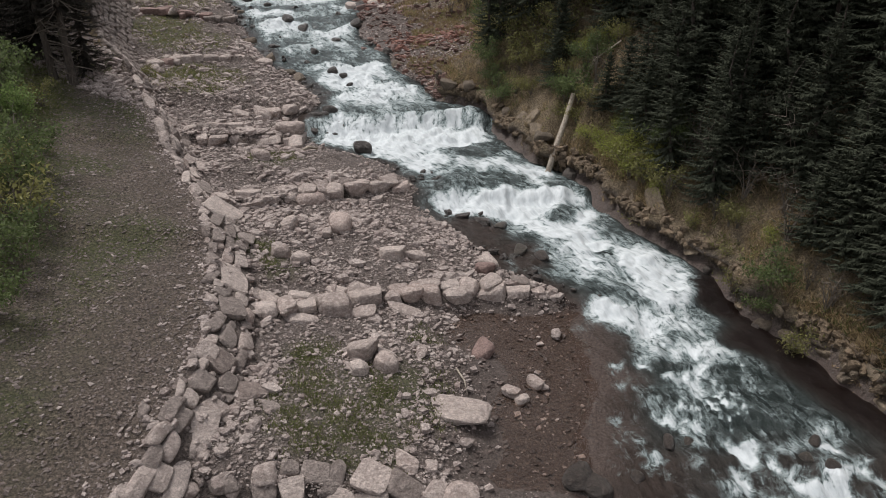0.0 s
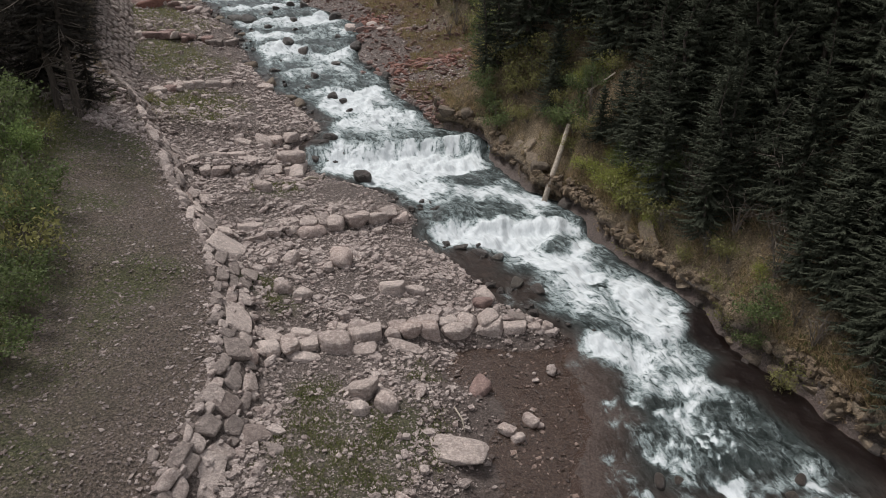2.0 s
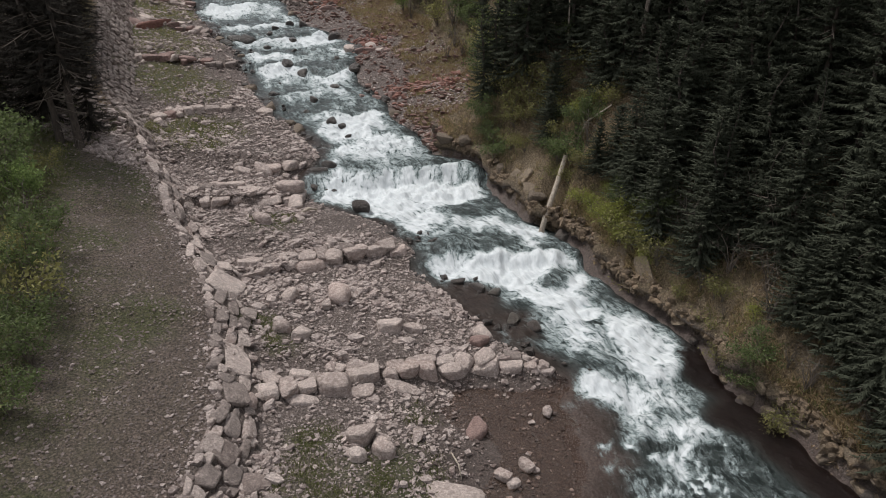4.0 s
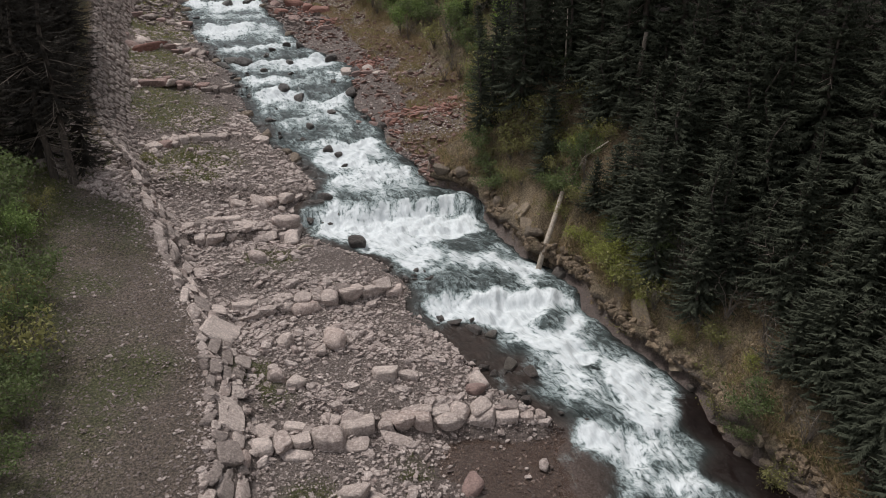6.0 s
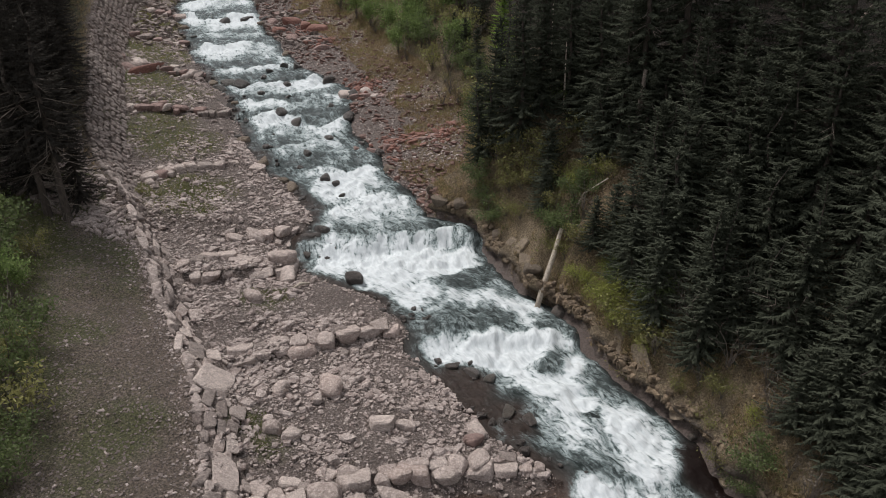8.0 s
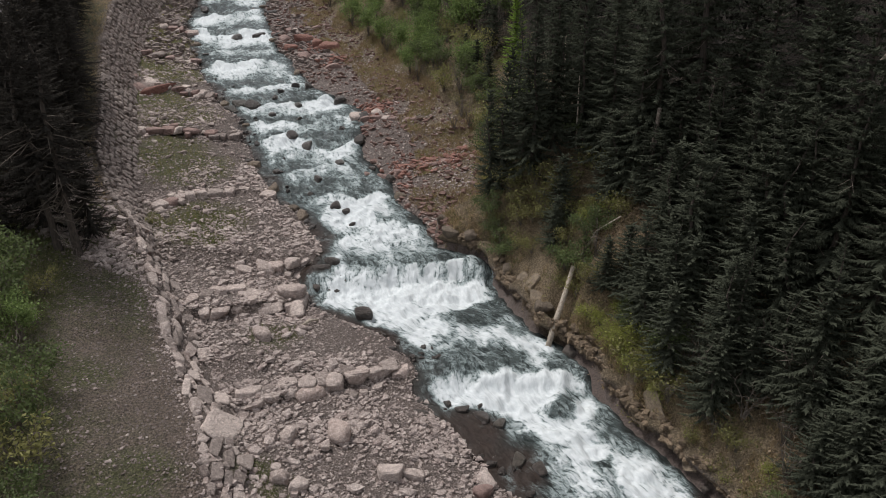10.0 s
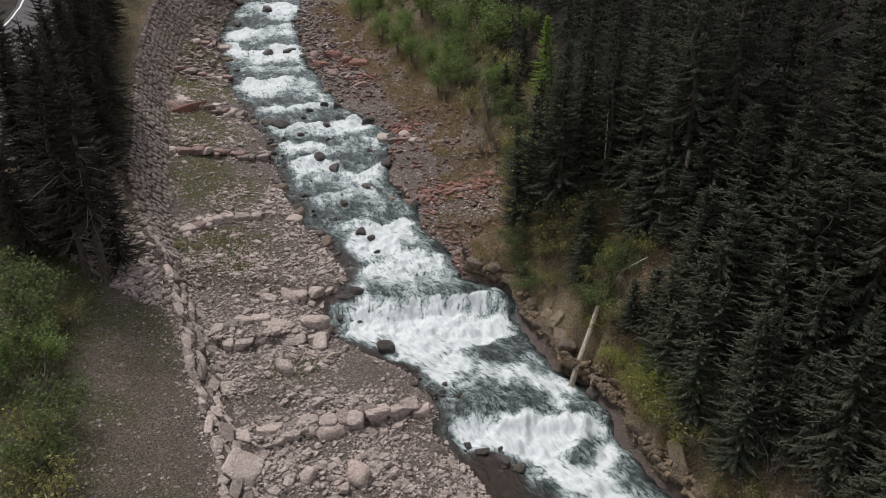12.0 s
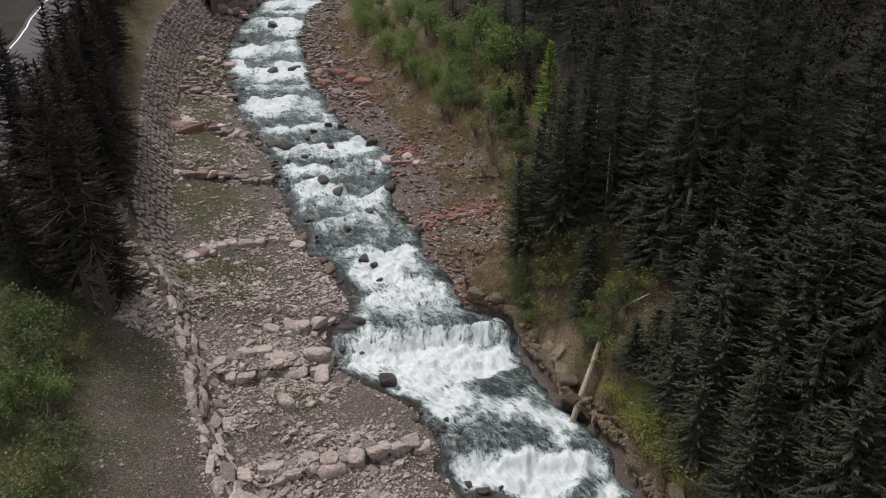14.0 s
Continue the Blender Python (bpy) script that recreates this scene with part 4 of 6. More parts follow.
# rock wall along the track, then the tall stone-pitched slope upstream
def wall_stones():
    """The large stones of the wall, then small ones wedged between its foot and its crest."""
    wall = tagged(new("rock_wall"), "dry-laid wall of grey-pink boulders holding the gravel track", "wall", kind="structure")
    upper = [(-7.3, 21.63, 0.57, 0.78), (-7.88, 23.66, 0.29, 0.48), (-7.19, 23.13, 0.25, 0.28), (-7.12, 20.58, 0.18, 0.57), (-6.68, 20.34, 0.18, 0.37), (-6.77, 19.47, 0.16, 0.41), (-6.46, 19.42, 0.12, 0.33), (-6.23, 19.71, 0.17, 0.31), (-6.37, 18.85, 0.15, 0.28), (-6.06, 19.04, 0.19, 0.31), (-6.81, 22.13, 0.12, 0.26), (-6.29, 20.55, 0.28, 0.33), (-5.97, 17.93, 0.45, 0.78), (-6.36, 17.32, 0.15, 0.38), (-5.95, 16.62, 0.22, 0.18), (-5.59, 16.19, 0.32, 0.52), (-5.53, 16.98, 0.2, 0.28), (-5.2, 16.4, 0.17, 0.28)]
    lower = [(-5.67, 15.15, 0.18, 0.36), (-5.81, 14.88, 0.1, 0.19), (-5.35, 15.02, 0.23, 0.42), (-5.02, 15.33, 0.21, 0.41), (-5.6, 14.16, 0.22, 0.32), (-5.81, 13.99, 0.12, 0.29), (-5.31, 14.06, 0.31, 0.38), (-4.99, 14.57, 0.14, 0.33), (-5.58, 13.72, 0.12, 0.17), (-5.49, 13.23, 0.28, 0.35), (-5.06, 13.62, 0.24, 0.31), (-4.55, 13.62, 0.37, 0.37), (-3.95, 13.12, 0.19, 0.13), (-5.58, 12.62, 0.2, 0.23), (-5.77, 12.66, 0.09, 0.22)]
    foot = [(-5.19, 12.64, 0.25, 0.3), (-6.34, 12.01, 0.11, 0.17), (-5.81, 12.03, 0.16, 0.31), (-5.62, 12, 0.19, 0.33), (-5.26, 12.02, 0.35, 0.63), (-5.88, 11.51, 0.16, 0.28), (-5.65, 11.41, 0.18, 0.33), (-5.88, 11.09, 0.18, 0.32), (-5.96, 10.5, 0.19, 0.44), (-5.72, 10.79, 0.19, 0.34), (-5.45, 10.92, 0.23, 0.44), (-5.21, 10.95, 0.17, 0.18)]
    edge = [(-8.24, 23.03, 0.29, 0.51), (-9.22, 26.01, 0.27, 0.33), (-10.01, 27.16, 0.28, 0.45), (-11.05, 28.97, 0.24, 0.4), (-10.58, 28.24, 0.21, 0.35), (-8.92, 24.03, 0.2, 0.31), (-11.92, 30.78, 0.2, 0.43)]
    flags(wall, upper, 8, 0.42, 0.0, 14, 0.65)
    flags(wall, lower, 12, 0.42, 0.0, 0, 0.65)
    flags(wall, foot, 8, 0.42, 0.0, -14, 0.65)
    flags(wall, edge, 8, 0.4, 0.0, 26, 0.65)
    laid = [(x, y, 0.9 * math.sqrt(a * b)) for x, y, a, b in upper + lower + foot + edge]
    for r, tries, cap in ((0.26, 1200, 46), (0.16, 3000, 100), (0.10, 4500, 170)):
        for _ in range(tries):
            if cap == 0:
                break
            y = random.uniform(7.5, 34.5)
            f = random.uniform(-0.1, 1.1) if y < 22 else random.uniform(0.25, 1.05)
            xf = float(wall_foot(y))
            xc = min(float(wall_crest(y)), xf - 0.35)
            x = xf + (xc - xf) * f
            if (r > 0.2 and y < 21.5) or any((x - a) ** 2 + (y - b) ** 2 < (0.86 * (r + c)) ** 2 for a, b, c in laid):
                continue
            laid.append((x, y, r))
            cap -= 1
            yaw = math.degrees(math.atan2(1.0, float(wall_crest(y + 0.5) - wall_crest(y - 0.5)))) + random.gauss(0, 18)
            long = random.uniform(1.0, 1.3) if y < 22 else random.uniform(1.3, 1.8)
            ob = part("stone", random.choice(STONE_MESHES if random.random() < 0.6 else DULL_MESHES), wall)
            ob.matrix_basis = Matrix.Translation((x, y, gz(x, y) - 0.02)) @ ground_tilt(x, y) @ pose(0, 0, 0, random.gauss(0, 9), random.gauss(0, 9), yaw) @ Matrix.Diagonal((r * long, r / long * 1.1, r * random.uniform(0.4, 0.6), 1))
    return wall


def pitched_slope():
    """Rough stones set flat into the slope, in uneven rows that break joint."""
    slope = tagged(new("stone_pitching"), "tall bank pitched with close-set rough stones", "embankment", kind="structure")
    rest = []
    y = 33.2
    while y < 96:
        size = 0.40 + 0.0022 * (y - 33)
        xf, xc = float(wall_foot(y)), min(float(wall_crest(y)), float(wall_foot(y)) - 0.35)
        slant = float(wall_foot(y + 1) - wall_foot(y - 1)) / 2
        across = 1 / math.hypot(1, slant)
        low, high = gz(xf - 0.02, y), gz(xc, y)
        tall, wide = high - low, (xf - xc) * across
        rows = max(3, round(math.hypot(wide, tall) / (size * 0.86)))
        yaw = math.degrees(math.atan2(1.0, slant))
        lean = math.degrees(math.atan2(tall, wide))
        for k in range(rows):
            f = (k + 0.5 + random.uniform(-0.22, 0.22)) / rows
            step = (0.5 * size if k % 2 else 0.0) + random.uniform(-0.12, 0.12)
            # rows climb square to the bank's foot
            yy = y + step + f * wide * slant * across
            x = xf + slant * step - f * wide * across
            z = low + tall * f + 0.01 + step * 0.1
            m = pose(x, yy, z, 0, 0, yaw) @ pose(0, 0, 0, lean + random.gauss(0, 5), random.gauss(0, 5), 0) @ pose(0, 0, 0, 0, 0, random.gauss(0, 20)) @ Matrix.Diagonal((size * random.uniform(0.40, 0.56), size * random.uniform(0.34, 0.46), size * random.uniform(0.2, 0.3), 1))
            if y < 51:
                ob = part("stone", random.choice(DULL_MESHES), slope)
                ob.matrix_basis = m
            else:
                rest.append(m)
        y += size * 1.0
    verts, faces, at = [], [], 0
    for m in rest:
        v, f = random.choice(CHIPS)
        a = np.array(m)
        verts.append(v @ a[:3, :3].T + a[:3, 3])
        faces.append(f + at)
        at += len(v)
    far = part("far_stones", mesh_of("far_stones", np.concatenate(verts), np.concatenate(faces), DULL_RUBBLE), slope)
    tagged(far, kind="stuff")


wall_stones()
pitched_slope()


# loose boulders: x, y, half width, half depth, half height
def boulder(x, y, a, b, c, yaw=None, kind="dry", sink=0.35, over=None):
    meshes, name, label = {
        "dry": (BOULDER_MESHES, "boulder", "rounded grey-pink boulder lying on the gravel"),
        "block": (STONE_MESHES, "boulder", "angular grey-pink stone block lying on the gravel"),
        "rust": (RUST_MESHES, "boulder", "rust-red angular rock on the far gravel margin"),
        "red": (RED_BOULDER_MESHES, "boulder", "rust-red boulder lying at the water's edge"),
        "ledge": (LEDGE_MESHES, "boulder", "brown-grey ledge rock at the foot of the bank"),
        "bank": (BANK_MESHES, "boulder", "dark brown wet rock under the earthy bank"),
        "wet": (WET_MESHES, "boulder", "dark wet boulder standing in the stream"),
    }[kind]
    ob = tagged(new(name, random.choice(meshes)), label, "boulder", "loose boulders")
    z = (gz(x, y) if over is None else over) + c * (1 - 2 * sink)
    ob.matrix_world = pose(x, y, z, random.gauss(0, 5), random.gauss(0, 5), (random.gauss(0, 16) if kind == "block" else random.uniform(0, 360)) if yaw is None else yaw) @ Matrix.Diagonal((a, b, c, 1))
    return ob


random.seed(5)
for x, y, a, b, c, kind in (
    (-2.15, 15.5, .38, .34, .36, "dry"), (-1.45, 15.1, .36, .26, .24, "block"), (-2.1, 14.85, .24, .2, .22, "block"), (-1.8, 15.75, .2, .16, .14, "dry"), (-1.5, 15.5, .2, .15, .14, "block"),
    (1.1, 16.45, .42, .34, .22, "red"), (2.4, 15.2, .24, .18, .2, "dry"), (1.75, 14.85, .22, .2, .16, "block"), (2.0, 14.6, .2, .17, .14, "block"),
    (-3.5, 22.3, .42, .5, .36, "dry"), (-5.2, 22.1, .36, .3, .28, "dry"), (-3.9, 21.7, .18, .16, .2, "block"), (-1.65, 20.75, .44, .28, .25, "block"), (-.9, 20.8, .4, .22, .2, "block"),
    (-4.4, 19.95, .32, .28, .24, "dry"), (-5.1, 20.2, .3, .22, .26, "block"),
): boulder(x, y, a, b, c, None, kind)
for x, y, a, b, c, kind in (
    (1.45, 20.7, .4, .3, .26, "dry"), (1.35, 20.2, .36, .26, .22, "red"), (-7.4, 27.6, .5, .34, .26, "dry"), (-6.75, 31.0, .6, .52, .46, "dry"), (-6.4, 29.9, .52, .4, .34, "dry"),
    (-9.43, 32.9, .44, .32, .2, "block"), (-8.42, 33.1, .49, .3, .2, "block"), (-7.93, 33.2, .33, .36, .22, "dry"), (-7.33, 33.5, .33, .36, .24, "dry"), (-7.38, 32.9, .2, .22, .14, "block"), (-6.86, 33.0, .22, .3, .16, "dry"),
): boulder(x, y, a, b, c, None, kind)
boulder(-3.5, 30.0, .42, .38, .4, 20, "wet", 0.3, float(river_z(30.0)) - 0.05)
slab = boulder(0.2, 13.7, 1.0, .42, .15, -12, "block", 0.42)
slab.data = stone_mesh("slab", stone_shape(np.random.default_rng(4), 8, 14.0, 5, 0.012, 0.2), STONE)
tagged(slab, "long pale slab-like boulder with a cracked top on the gravel")
for x, y, a, b, c in (
    (-6.0, 39.4, .4, .34, .4), (-8.9, 47.0, .42, .34, .34), (-9.9, 47.9, .4, .34, .32), (-13.9, 53.4, .7, .5, .42), (-14.9, 53.7, .6, .45, .36), (-22.8, 84.0, .9, .6, .5),
    (-17.2, 70.2, .6, .5, .45), (-19.2, 69.8, .8, .5, .3), (-.9, 24.1, .4, .26, .16), (1.5, 24.0, .36, .24, .15), (2.1, 23.6, .3, .22, .14), (.7, 24.3, .26, .2, .14), (2.6, 21.7, .3, .24, .18), (3.3, 21.4, .34, .24, .16), (-5.9, 32.5, .36, .3, .36), (-4.9, 33.0, .42, .34, .4), (-5.4, 33.9, .45, .36, .3),
): boulder(x, y, a, b, c, None, "wet", 0.6, float(river_z(y)) + 0.02)
for x, y, a, b, c in ((-5.9, 33.4, .5, .42, .48), (-5.8, 50.9, .6, .45, .4), (-12.2, 55.6, .35, .3, .3), (-11.4, 57.0, .35, .3, .3), (3.4, 11.9, .5, .34, .16)):
    boulder(x, y, a, b, c, None, "wet", 0.6, float(river_z(y)) + 0.0)


for x, y, a, b, c, kind in (
    (-12.4, 68.0, .8, .5, .5, "rust"), (-11.2, 66.2, .6, .5, .6, "rust"), (-10.0, 65.4, .9, .6, .5, "rust"), (-13.4, 66.0, .6, .5, .35, "rust"), (-11.9, 63.6, .7, .5, .3, "red"), (-9.2, 60.8, .7, .5, .35, "red"), (-14.6, 69.0, .7, .5, .3, "red"),
    (-20.9, 54.0, 1.3, .5, .4, "rust"), (-21.9, 54.3, .8, .5, .3, "red"), (-5.9, 51.2, .75, .55, .5, "dry"), (-4.9, 51.5, .5, .4, .35, "dry"), (-6.4, 49.8, .4, .35, .3, "dry"), (-4.6, 43.4, .4, .35, .3, "red"), (-3.6, 42.9, .5, .4, .32, "red"),
): boulder(x, y, a, b, c, None, kind, 0.5)


def scattered(name, shapes, material, x, y, size, sink, label, category, flat=0.65, z=None):
    """Many small stones as one mesh."""
    verts, faces, at = [], [], 0
    zs = ground_z(x, y) if z is None else z
    for k in range(len(x)):
        v, f = shapes[rng.integers(len(shapes))]
        a = rng.uniform(0, 6.283)
        s = size[k] * np.array([rng.uniform(0.75, 1.35), rng.uniform(0.6, 1.0), flat * rng.uniform(0.6, 1.1)])
        w = v * s
        ca, sa = math.cos(a), math.sin(a)
        t = rng.normal(0, 0.22)
        w = w @ np.array([[ca, sa, 0], [-sa, ca, 0], [0, 0, 1]])
        w[:, 2] += t * w[:, 0]
        w += (x[k], y[k], zs[k] + s[2] * (1 - 2 * sink))
        verts.append(w)
        faces.append(f + at)
        at += len(v)
    return tagged(new(name, mesh_of(name, np.concatenate(verts), np.concatenate(faces), material)), label, category, kind="stuff")


def shore_spots(n, y0, y1, keep):
    """Random spots between the wall's foot and the water, thinned by keep(x, y, share)."""
    y = y0 + (y1 - y0) * rng.random(n) ** 1.3
    f = rng.random(n)
    x = water_left(y) + (wall_foot(y) - water_left(y)) * f
    ok = rng.random(n) < keep(x, y, f)
    return x[ok], y[ok]


def rubble_density(x, y, f):
    patch = smooth(-0.25, 0.5, ripple(x, y, 1.6, 61) + 0.5 * ripple(x, y, 0.6, 62))
    d = 0.2 + 0.8 * patch
    d = d * (1 - 0.45 * green_patches(x, y))
    d = d * (0.4 + 0.6 * smooth(16.5, 19.5, y))
    d = d * (1 - 0.93 * smooth(-0.9, 1.3, x + 0.8 * ripple(x, y, 0.9, 63)) * (1 - smooth(18.3, 18.7, y)))
    d = np.where((x > -5.2) & (x < -0.6) & (y > 27.2) & (y < 31.0), 0.12 * d, d)
    d = d * (1 - 0.4 * smooth(26.2, 27.2, y) * (1 - smooth(29.5, 31, y)))
    return d


x, y = shore_spots(50000, 9.5, 62, rubble_density)
scattered("gravel", GRIT, RUBBLE, x, y, 0.022 + 0.06 * rng.random(len(x)) ** 2, 0.3, "loose pinkish gravel strewn over the shore", "gravel")
x, y = shore_spots(26000, 10.5, 34, lambda x, y, f: 1 - 0.9 * smooth(-0.6, 1.0, x) * (1 - smooth(18.4, 18.8, y)))
scattered("fine_gravel", GRAINS, RUBBLE, x, y, 0.018 + 0.036 * rng.random(len(x)) ** 2, 0.25, "fine pinkish grit covering the shore", "gravel")
x, y = shore_spots(14000, 11.5, 44, rubble_density)
scattered("cobbles", GRIT, RUBBLE, x, y, 0.035 + 0.07 * rng.random(len(x)) ** 1.6, 0.25, "broken pinkish cobbles strewn over the shore", "rubble")
x, y = shore_spots(7000, 9.5, 75, rubble_density)
scattered("rubble", CHIPS, RUBBLE, x, y, 0.06 + 0.15 * rng.random(len(x)) ** 3, 0.3, "loose pinkish rubble stones strewn over the shore", "rubble")
n = 2200
y = 60 + 38 * rng.random(n)
x = np.where(rng.random(n) < 0.6, water_left(y) + (wall_foot(y) - water_left(y)) * rng.random(n), water_right(y) + 4.0 * rng.random(n))
scattered("upper_rubble", GRIT, DULL_RUBBLE, x, y, 0.08 + 0.22 * rng.random(n) ** 2.2, 0.3, "rubble stones beside the upper stream", "rubble")
# foot of the wall
n = 1500
y = 8 + 30 * rng.random(n)
x = wall_foot(y) + np.where(rng.random(n) < 0.5, np.abs(rng.normal(0, 0.5, n)) - 0.05, -1.3 * rng.random(n))
scattered("wall_foot_rubble", CHIPS, RUBBLE, x, y, 0.035 + 0.10 * rng.random(n) ** 3, 0.25, "rubble stones heaped along the wall's foot", "rubble")
# pebbles on the track, more of them beside the wall
n = 4200
y = 5 + 28 * rng.random(n)
off = np.where(rng.random(n) < 0.62, np.abs(rng.normal(0, 0.5, n)), 5.0 * rng.random(n))
x = wall_crest(y) - off
scattered("track_pebbles", GRIT, RUBBLE, x, y, 0.012 + 0.06 * rng.random(n) ** 4.5, 0.4, "pale pebbles scattered on the gravel track", "gravel")
n = 16000
y = 8 + 26 * rng.random(n)
x = wall_crest(y) + 0.1 - 6.0 * rng.random(n)
scattered("track_grit", GRAINS, DULL_RUBBLE, x, y, 0.016 + 0.06 * rng.random(n) ** 3, 0.3, "fine brown-grey grit on the gravel track", "gravel")
# heap of broken stones where the track ends
n = 3000
y = 28.5 + 12 * rng.random(n)
x = wall_crest(y) - 0.4 - 6.0 * rng.random(n) ** 0.9
ok = (y + 0.42 * (x + 16)) > 30.6
x, y = x[ok], y[ok]
scattered("stone_heap", CHIPS, RUBBLE, x, y, 0.06 + 0.14 * rng.random(len(x)) ** 2.2, 0.25, "heap of broken reddish stones at the track's end", "rubble")
# margin of the right bank
n = 2600
y = 35.5 + 50 * rng.random(n) ** 1.2
x = water_right(y) + (bank_foot(y) + 0.6 - water_right(y)) * rng.random(n)
scattered("bank_rubble", GRIT, rock_material("reddish_rubble", (0.17, 0.09, 0.07), (0.30, 0.19, 0.16), (0.25, 0.08, 0.05), islands=True), x, y, 0.05 + 0.17 * rng.random(n) ** 2.6, 0.3, "reddish rubble along the stream's far margin", "rubble")
n = 6000
y = 35.5 + 45 * rng.random(n) ** 1.2
x = water_right(y) + (bank_foot(y) + 0.4 - water_right(y)) * rng.random(n)
scattered("bank_gravel", GRIT, RUBBLE, x, y, 0.03 + 0.07 * rng.random(n) ** 2, 0.3, "pinkish gravel along the stream's far margin", "gravel")
n = 420
spot = rng.integers(0, 5, n)
x = np.array([-2.0, 0.4, -9.2, -10.6, -5.2])[spot] + rng.normal(0, 0.7, n)
y = np.array([43.6, 44.4, 62.4, 65.6, 52.4])[spot] + rng.normal(0, 0.7, n)
scattered("rust_rubble", CHIPS, RUST_STONE, x, y, 0.07 + 0.16 * rng.random(n) ** 2, 0.3, "rust-red broken rock on the far margin", "rubble")
# ledge of brown rock under the bank, and rocks beside the fall
for k in range(6):
    y = 12.2 + 1.1 * k + random.uniform(-0.2, 0.2)
    boulder(float(bank_foot(y)) + random.uniform(0.0, 0.4), y, random.uniform(0.22, 0.42), random.uniform(0.2, 0.34), random.uniform(0.10, 0.16), None, "ledge", 0.7)
for x, y, a, b, c in ((3.8, 29.4, .4, .3, .26), (2.6, 32.6, .36, .3, .26)):
    boulder(x + 0.45, y, a, b, c * 0.7, None, "ledge", 0.85, gz(x + 0.45, y))
for x, y, a, b, c in ((-0.6, 35.9, .4, .3, .28), (0.3, 35.3, .45, .35, .26), (1.3, 34.9, .4, .32, .28), (0.0, 36.4, .3, .26, .22)):
    boulder(x, y, a, b, c, None, "ledge", 0.75)
for _ in range(40):
    y = 36 + 48 * random.random()
    side = random.random() < 0.6
    x = float(water_right(y) if side else water_left(y)) + random.uniform(-0.4, 0.5)
    c = random.uniform(0.16, 0.34)
    boulder(x, y, c * random.uniform(1.1, 1.7), c * random.uniform(0.9, 1.3), c, None, "ledge" if random.random() < 0.6 else "wet", 0.6, float(river_z(y)))
# rocks breaking the surface: the shallow lower reach, then the upper rapids
for x, y, a, b, c in ((5.36, 13.1, .22, .16, .15), (8.8, 13.14, .2, .16, .16), (8.85, 12.4, .22, .18, .17), (4.38, 12.1, .2, .17, .14), (5.82, 13.1, .15, .12, .12), (3.1, 12.2, .5, .34, .13), (9.13, 17.8, .16, .13, .12), (8.4, 12.65, .18, .15, .15),
                      (-10.6, 53.5, .36, .28, .26), (-12.05, 51.7, .3, .24, .22), (-12.4, 54.4, .34, .26, .22), (-6.45, 44.6, .45, .32, .2), (-24.3, 77.9, .6, .45, .4), (-17.5, 77.3, .5, .36, .3)):
    boulder(x, y, a, b, c, None, "wet", 0.5, float(river_z(y)) - 0.02)
for _ in range(10):
    y = 37.5 + 56 * random.random() ** 1.1
    f = random.uniform(0.08, 0.92)
    x = float(water_left(y) + (water_right(y) - water_left(y)) * f)
    c = random.uniform(0.14, 0.28)
    boulder(x, y, c * random.uniform(1.0, 1.6), c * random.uniform(0.9, 1.3), c, None, "wet", 0.55, float(river_z(y)) - 0.02)
# tan rock laid open on the bank
TAN_STONE = rock_material("tan_bank_rock", (0.20, 0.15, 0.105), (0.40, 0.31, 0.22), (0.16, 0.11, 0.075))
TAN_MESHES = [stone_mesh("tan_rock", s, TAN_STONE) for s in SLABS]
for x, y, a, b, c, yaw in ((3.3, 31.6, .5, .3, .2, 60), (4.05, 29.7, .5, .3, .2, 62), (3.9, 30.8, .45, .28, .18, 66), (6.9, 24.5, .5, .3, .22, 64), (7.5, 23.2, .6, .34, .24, 64), (8.35, 21.6, .5, .3, .2, 62)):
    ob = tagged(new("boulder", random.choice(TAN_MESHES)), "tan weathered rock bedded in the earthy bank", "boulder", "loose boulders")
    ob.matrix_world = Matrix.Translation((x, y, gz(x, y) - 0.03)) @ ground_tilt(x, y, 0.5) @ pose(0, 0, 0, random.gauss(0, 8), random.gauss(0, 8), yaw + random.gauss(0, 20)) @ Matrix.Diagonal((a * 1.15, b, c * 0.5, 1))
for k in range(15):
    y = 12.0 + 0.5 * k + random.uniform(-0.1, 0.1)
    x = float(bank_foot(y)) + random.uniform(0.18, 0.42)
    ob = tagged(new("boulder", random.choice(TAN_MESHES)), "brown-grey ledge rock at the foot of the bank", "boulder", "loose boulders")
    ob.matrix_world = pose(x, y, gz(x, y) - 0.08, random.gauss(0, 8), random.gauss(0, 8), 112 + random.gauss(0, 14)) @ Matrix.Diagonal((random.uniform(0.3, 0.5), random.uniform(0.14, 0.24), random.uniform(0.14, 0.2), 1))
# broken rock sticking out of the undercut bank
n = 1200
y = 9.5 + 25.5 * rng.random(n)
h = rng.uniform(0.2, 0.9, n)
x = bank_foot(y) + 0.08 + np.interp(h, [0.2, 0.4, 0.52, 0.8, 0.9], [0.55, 0.12, 0.05, 0.22, 0.55]) + 0.18 * ripple(y, y * 0, 0.9, 55) + 0.16 * ripple(y, y * 0, 2.6, 57)
scattered("bank_fragments", CHIPS, rock_material("earthy_bank_rock", (0.09, 0.062, 0.042), (0.36, 0.26, 0.168), (0.14, 0.095, 0.06), islands=True), x, y, 0.04 + 0.15 * rng.random(n) ** 2, 0.5, "broken brown rock sticking out of the undercut bank", "rubble", 0.8, z=river_z(y) + h)
